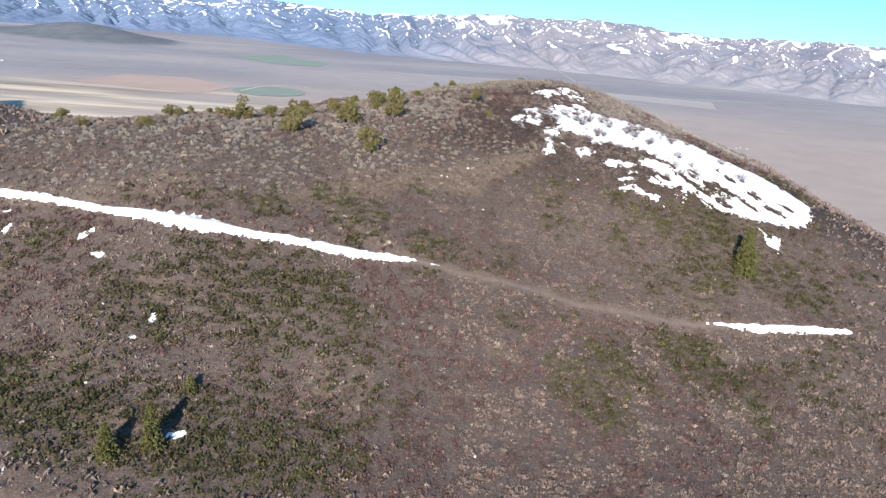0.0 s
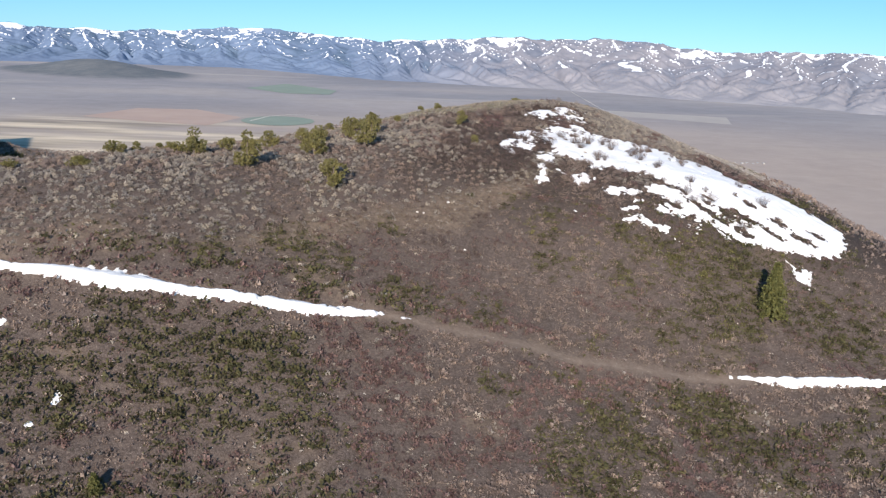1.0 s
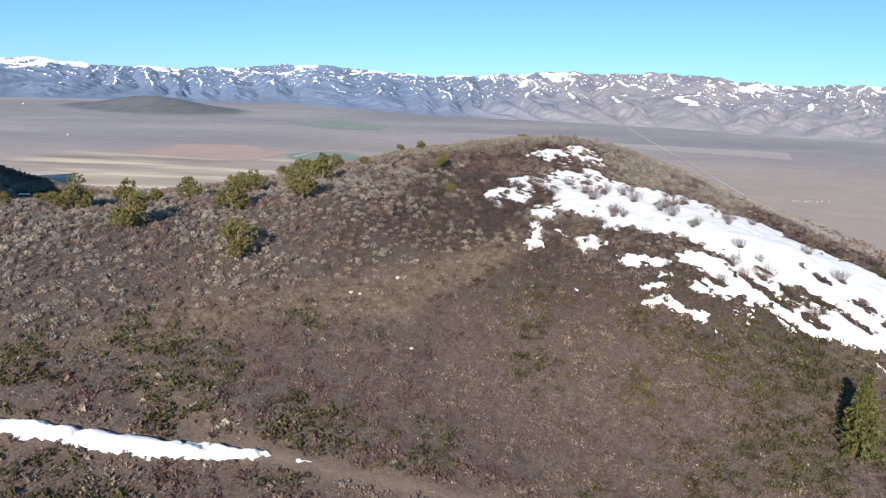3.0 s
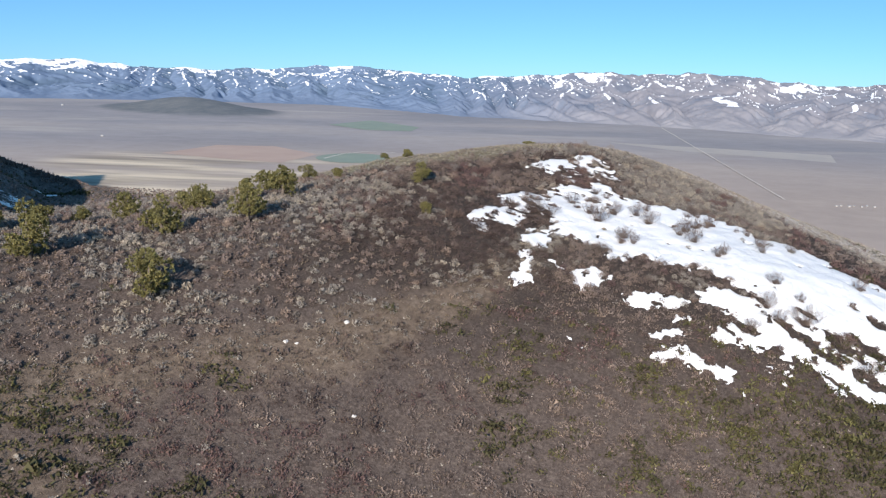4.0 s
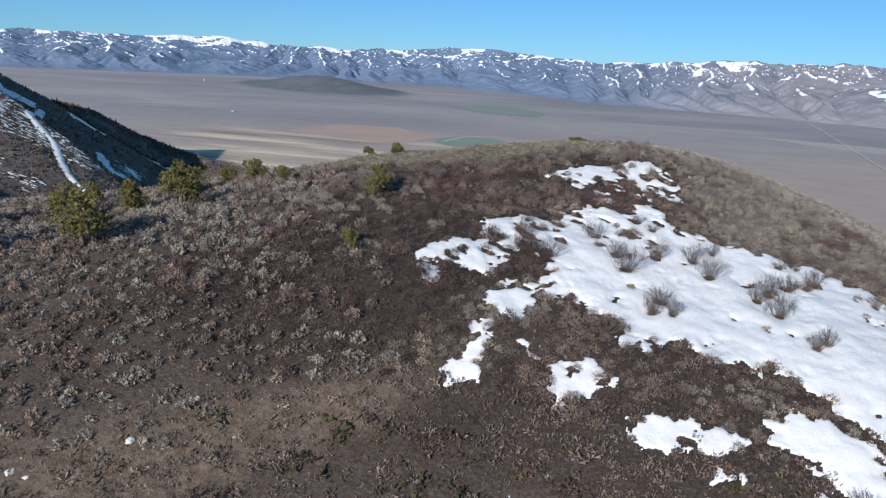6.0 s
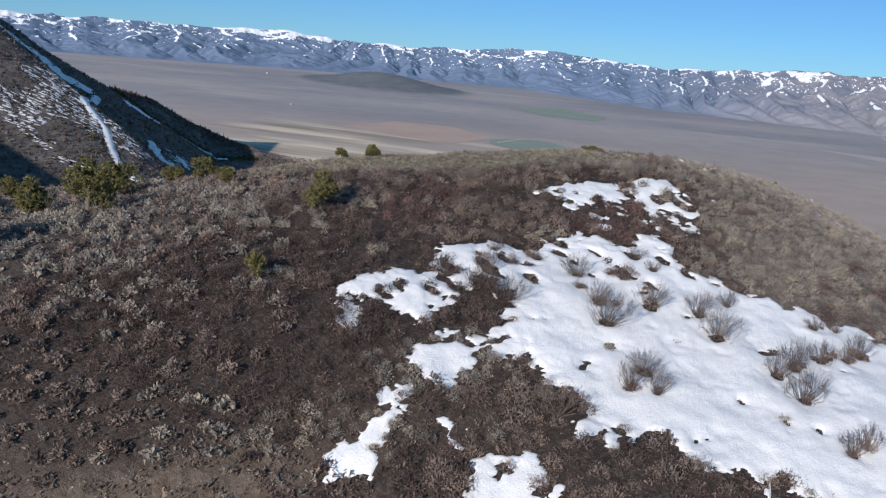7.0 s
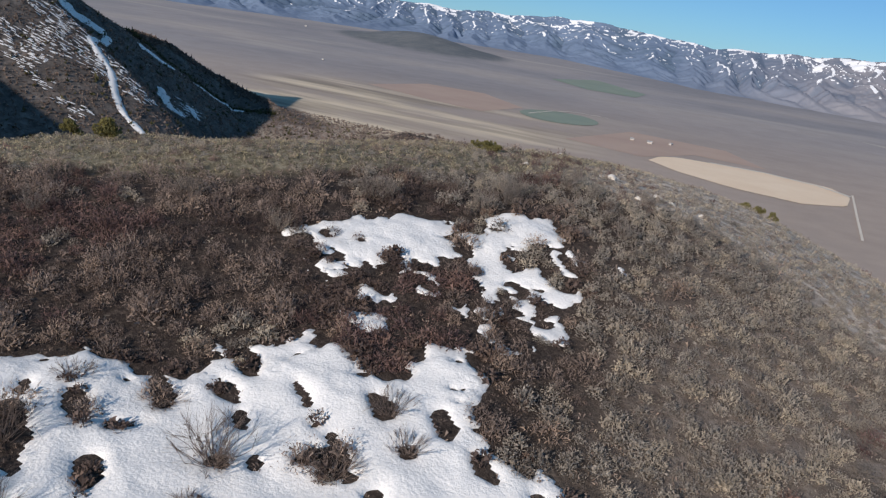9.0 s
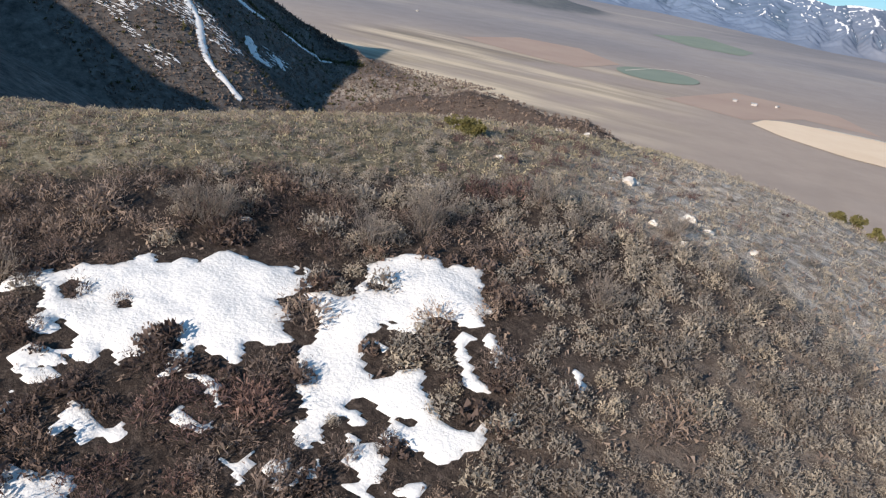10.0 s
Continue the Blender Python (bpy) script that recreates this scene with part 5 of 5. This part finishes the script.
def juniper(x, y, tall, wide, label, seed):
    tall = 1.22 * tall
    rng = np.random.default_rng(seed)
    tree = empty("juniper_tree", x, y, label, "tree", "junipers on the ridge")
    v, f = [], []
    top = np.array([rng.normal(0, 0.15), rng.normal(0, 0.15), tall * 0.7])
    stick(v, f, (0, 0, -0.2), top * 0.45, 0.05 * tall, 0.035 * tall, 7)
    stick(v, f, top * 0.45, top, 0.035 * tall, 0.012 * tall, 6)
    lobes = [np.array([0, 0, tall * 0.72])]
    for k in range(7):
        a = k * 2.4 + rng.uniform(-0.4, 0.4)
        q = rng.uniform(0.20, 0.36) * wide
        c = np.array([math.cos(a) * q, math.sin(a) * q, tall * rng.uniform(0.18, 0.70)])
        stick(v, f, top * rng.uniform(0.15, 0.5), c, 0.018 * tall, 0.006 * tall, 4)
        lobes.append(c)
    link("trunk", v, f, BARK, tree)
    centres, sizes = [], []
    for c in lobes:
        m = 56
        d = rng.normal(0, 1, (m, 3))
        d /= np.linalg.norm(d, axis=1)[:, None]
        rr = rng.uniform(0.35, 1.0, (m, 1)) ** 0.5
        q = c + d * rr * np.array([0.25 * wide, 0.25 * wide, 0.20 * tall]) * rng.uniform(0.75, 1.25)
        q = q[q[:, 2] > 0.06 * tall]
        centres.append(q)
        sizes.append(np.full(len(q), 0.045 * (tall + wide) * 0.5 + 0.045))
    v = tufts(np.concatenate(centres), np.concatenate(sizes), 14, rng, 0.7)
    tint = np.repeat(np.clip(rng.normal(0.5, 0.2, len(v) // 42), 0, 1), 42)
    link("crown", v, np.arange(len(v)).reshape(-1, 3), JUNIPER, tree, attrs={"tint": tint})
    return tree


def spruce(x, y, tall, wide, label, seed):
    rng = np.random.default_rng(seed)
    tree = empty("conifer_tree", x, y, label, "tree", "conifers on the slope")
    v, f = [], []
    stick(v, f, (0, 0, -0.3), (0, 0, tall * 0.5), 0.022 * tall, 0.014 * tall, 7)
    stick(v, f, (0, 0, tall * 0.5), (0, 0, tall * 0.98), 0.014 * tall, 0.003 * tall, 6)
    cs, sz = [], []
    layers = int(9 + tall * 1.3)
    for k in range(layers):
        h = tall * (0.06 + 0.92 * k / layers)
        reach = 0.5 * wide * (1 - h / tall) ** 0.8 + 0.05
        for b in range(7):
            a = b * 0.9 + k * 1.3 + rng.uniform(-0.25, 0.25)
            q = reach * rng.uniform(0.7, 1.12)
            tip = np.array([math.cos(a) * q, math.sin(a) * q, h - 0.22 * q])
            stick(v, f, (0, 0, h), tip, 0.004 * tall, 0.002 * tall, 3)
            s = np.linspace(0.25, 1, 5)[:, None]
            cs.append(np.array([0, 0, h]) * (1 - s) + tip * s)
            sz.append(np.full(5, 0.05 * wide + 0.06 + 0.012 * tall))
    link("trunk", v, f, BARK, tree)
    q = tufts(np.concatenate(cs), np.concatenate(sz), 10, rng, 0.1)
    tint = np.repeat(np.clip(rng.normal(0.5, 0.2, len(q) // 30), 0, 1), 30)
    link("crown", q, np.arange(len(q)).reshape(-1, 3), SPRUCE, tree, attrs={"tint": tint})
    return tree


def bare_bush(x, y, tall, wide, seed, bark=None, words="leafless grey-brown bush standing in a melted hole in snow", group="bushes in the snow"):
    rng = np.random.default_rng(seed)
    bush = empty("bare_bush", x, y, words, "bush", group)
    v, f = [], []
    for k in range(int(30 + 10 * wide)):
        a, q = rng.uniform(0, 2 * math.pi), math.sqrt(rng.uniform(0, 1))
        p0 = np.array([math.cos(a), math.sin(a), 0]) * q * 0.13 * wide + np.array([0, 0, -0.05])
        tip = np.array([math.cos(a) * q * 0.70 * wide, math.sin(a) * q * 0.70 * wide, tall * (1 - 0.35 * q * q) * rng.uniform(0.70, 1.20)])
        mid = p0 + (tip - p0) * 0.5 + rng.normal(0, 0.11 * tall, 3)
        r = 0.008 + 0.004 * tall
        stick(v, f, p0, mid, r, r * 0.7, 3)
        stick(v, f, mid, tip, r * 0.7, r * 0.3, 3)
        for _ in range(6):
            e = mid + (tip - mid) * rng.uniform(0.1, 0.7)
            stick(v, f, e, e + (tip - mid) * rng.uniform(0.3, 0.6) + rng.normal(0, 0.12 * tall, 3), r * 0.4, r * 0.2, 3)
    link("branchwork", v, f, bark or TWIG, bush, attrs={"tint": np.full(len(v), rng.uniform(0.3, 0.7))})
    skirt = sprigs(90, 0.34 * wide, 0.36 * tall, 0.22, 0.022, 0.0, rng).reshape(-1, 3)
    link("dead_leaves", skirt, np.arange(len(skirt)).reshape(-1, 3), TWIG, bush, "brown dead leaves and short twigs at its foot", attrs={"tint": np.full(len(skirt), 0.25)})
    return bush


def boulder(x, y, size, seed):
    rng = np.random.default_rng(seed)
    bm = bmesh.new()
    size = 0.68 * size
    bmesh.ops.create_icosphere(bm, subdivisions=2, radius=size)
    for w in bm.verts:
        k = 0.75 + 0.5 * noise.noise(w.co * (1.3 / size) + Vector((seed * 3.1, 0, 0)))
        w.co = Vector((w.co.x * k * 1.2, w.co.y * k, w.co.z * k * 0.6))
    me = bpy.data.meshes.new("rock")
    bm.to_mesh(me)
    bm.free()
    me.materials.append(ROCK)
    ob = new("rock", me)
    ob.matrix_world = pose(x, y, float(height(x, y)) + 0.1 * size, 0, 0, rng.uniform(0, 360))
    return tagged(ob, "pale weathered limestone rock lying on the hilltop", "rock", "rocks on the hilltop")


JUNIPERS = (
    (-27.7, 159.0, 5.5, 4.2), (-12.5, 155.3, 4.4, 4.4), (-39.8, 168.4, 4.0, 4.2), (-43.0, 168.0, 1.7, 2.6), (-29.0, 182.2, 2.9, 4.0),
    (-32.0, 176.8, 1.8, 2.2), (-34.9, 172.4, 2.5, 3.0), (-54.0, 166.0, 2.2, 3.2), (-52.0, 165.5, 1.4, 1.8), (-50.5, 168.5, 1.6, 1.7),
    (-47.5, 172.0, 1.1, 1.5), (-46.0, 173.0, 1.3, 1.7), (-18.0, 170.2, 4.2, 3.9), (-9.0, 174.5, 4.0, 3.8), (-9.2, 188.8, 4.0, 3.5),
    (-14.5, 197.7, 2.7, 4.0), (-19.6, 185.6, 3.1, 3.4), (-23.5, 189.0, 2.2, 3.0), (-14.0, 187.5, 2.9, 2.8), (-24.5, 195.0, 2.0, 2.0),
    (-20.0, 204.0, 1.7, 1.7), (-10.7, 206.6, 2.1, 2.6), (-13.5, 205.0, 1.6, 1.9),
)
FAR_JUNIPERS = (
    (9.6, 194.0, 2.8, 2.7), (12.1, 180.7, 1.6, 1.4), (-4.6, 201.5, 1.5, 1.7), (4.1, 215.3, 1.3, 2.0), (0.0, 216.0, 1.0, 1.5),
    (24.0, 233.5, 0.9, 2.3), (-54.9, 154.4, 1.6, 4.0), (-67.5, 155.5, 1.3, 3.0), (-75.0, 163.0, 2.0, 3.2), (8.4, 262.0, 1.9, 3.0),
    (20.0, 262.0, 0.8, 1.2), (31.0, 264.0, 1.4, 1.8), (36.0, 262.0, 1.2, 1.6), (44.0, 262.0, 1.6, 1.8), (47.0, 260.0, 1.5, 1.6),
    (21.6, 274.8, 0.8, 1.3), (24.9, 273.6, 0.9, 1.5), (32.6, 271.4, 0.8, 1.2), (35.0, 270.6, 0.7, 1.5), (42.9, 249.2, 0.7, 1.1),
    (43.9, 252.6, 0.9, 1.2), (45.2, 248.1, 0.8, 1.1), (8.8, 273.8, 0.6, 1.0), (15.1, 275.4, 0.7, 1.1),
)
for k, (x, y, h, w) in enumerate(JUNIPERS):
    juniper(x, y, 1.1 * h, 1.12 * w, "olive-green juniper tree on the sage slope" if h > 2.4 else "small olive-green juniper on the hilltop", 200 + k)
for k, (x, y, h, w) in enumerate(FAR_JUNIPERS):
    juniper(x, y, h, w, "olive-green juniper tree along the ridge line", 260 + k)
CONIFERS = (
    (-37.1, 85.7, 4.9, 3.5), (-32.5, 88.4, 6.7, 3.3), (-30.5, 98.2, 2.7, 2.1), (60.9, 146.7, 9.6, 5.6),
)
for k, (x, y, h, w) in enumerate(CONIFERS):
    spruce(x, y, h, w, "tall dark green spruce beside the snow" if h > 9 else "small bright green conifer on the lower slope", 300 + k)
for k, (x, y, h, w) in enumerate(BUSHES + OUTER_BUSHES):
    bare_bush(x, y, h, w, 400 + k)
PALE_TWIG = leaf_material("pale_twig", (0.26, 0.22, 0.19), (0.38, 0.33, 0.29), (0.52, 0.46, 0.41))
PALE_BUSHES = (
    (25.3, 212.2, 1.3, 1.2), (31.0, 214.5, 1.4, 1.3), (31.8, 216.3, 1.2, 1.1), (33.7, 222.1, 1.3, 1.2), (38.2, 224.3, 1.1, 1.1),
    (25.9, 212.7, 1.3, 1.2), (31.4, 217.9, 1.4, 1.3), (17.8, 207.4, 1.2, 1.2), (38.2, 217.0, 1.2, 1.1), (23.6, 206.5, 1.1, 1.1),
    (17.4, 207.3, 1.3, 1.3), (26.2, 212.3, 1.3, 1.2), (31.6, 216.9, 1.2, 1.2), (13.5, 201.4, 1.2, 1.2),
)
for k, (x, y, h, w) in enumerate(PALE_BUSHES):
    bare_bush(x, y, h, w, 600 + k, PALE_TWIG, "tall pale leafless bush rising above the brown brush", "pale bushes on the hilltop")
ROCKS = (
    (18.0, 253.6, 0.47), (20.2, 251.4, 0.68), (21.2, 252.3, 0.54), (23.4, 249.7, 0.81), (23.4, 252.9, 0.61),
    (26.1, 248.3, 0.68), (34.4, 230.6, 0.74), (33.9, 229.7, 0.41), (38.1, 227.7, 0.61), (38.8, 224.1, 0.47),
    (41.0, 227.0, 0.41), (37.3, 224.9, 0.34), (20.5, 252.5, 0.47), (29.1, 227.4, 0.34), (29.2, 220.9, 0.34),
    (26.7, 213.2, 0.41), (39.2, 226.6, 0.34), (9.3, 162.4, 0.41), (2.0, 154.2, 0.47), (3.1, 154.3, 0.34),
    (7.2, 158.3, 0.54), (10.2, 148.7, 0.41), (23.0, 252.1, 0.41), (25.1, 252.3, 0.54), (19.1, 253.1, 0.41),
    (34.7, 230.9, 0.41),
)
for k, (x, y, size) in enumerate(ROCKS):
    boulder(x, y, size, 500 + k)


# ---- farms ----
def farmhouse(x, y, wide, deep, tall, turn, label):
    ob = new("farm_building")
    ob.matrix_world = pose(x, y, float(height(x, y)) + 0.2, 0, 0, turn)
    tagged(ob, label, "building", "farm buildings")
    bm = bmesh.new()
    bmesh.ops.create_cube(bm, size=1, matrix=Matrix.Translation((0, 0, tall / 2)) @ Matrix.Diagonal((wide, deep, tall, 1)))
    part("wall", bm, WALL, ob)
    bm = bmesh.new()
    e = 0.5
    pts = [(-wide / 2 - e, -deep / 2 - e, tall), (wide / 2 + e, -deep / 2 - e, tall), (wide / 2 + e, deep / 2 + e, tall), (-wide / 2 - e, deep / 2 + e, tall), (-wide / 2 - e, 0, tall + deep * 0.3), (wide / 2 + e, 0, tall + deep * 0.3)]
    vs = [bm.verts.new(q) for q in pts]
    for face in ((0, 1, 5, 4), (2, 3, 4, 5), (1, 2, 5), (3, 0, 4), (3, 2, 1, 0)):
        bm.faces.new([vs[q] for q in face])
    part("roof", bm, ROOF, ob)
    return ob


for x, y, w, d, h, turn in ((-150, 1323, 5, 3.5, 2.4, 20), (-125, 1321, 7, 4, 2.6, 10), (-100, 1347, 5, 3.5, 2.4, 70), (-865, 1673, 5, 3, 2, 5), (-1648, 2822, 8, 5, 3, 0),
                            (374, 1080, 2.0, 1.6, 1.2, 15), (381, 1084, 1.6, 1.6, 1.2, 60), (388, 1079, 2.4, 1.6, 1.3, 10), (396, 1086, 1.5, 1.4, 1.1, 30),
                            (403, 1081, 2.0, 1.5, 1.2, 70), (411, 1088, 1.6, 1.4, 1.2, 25), (418, 1084, 2.2, 1.6, 1.3, 5)):
    farmhouse(x, y, w, d, h, turn, "small white farm building with a grey roof in the valley")
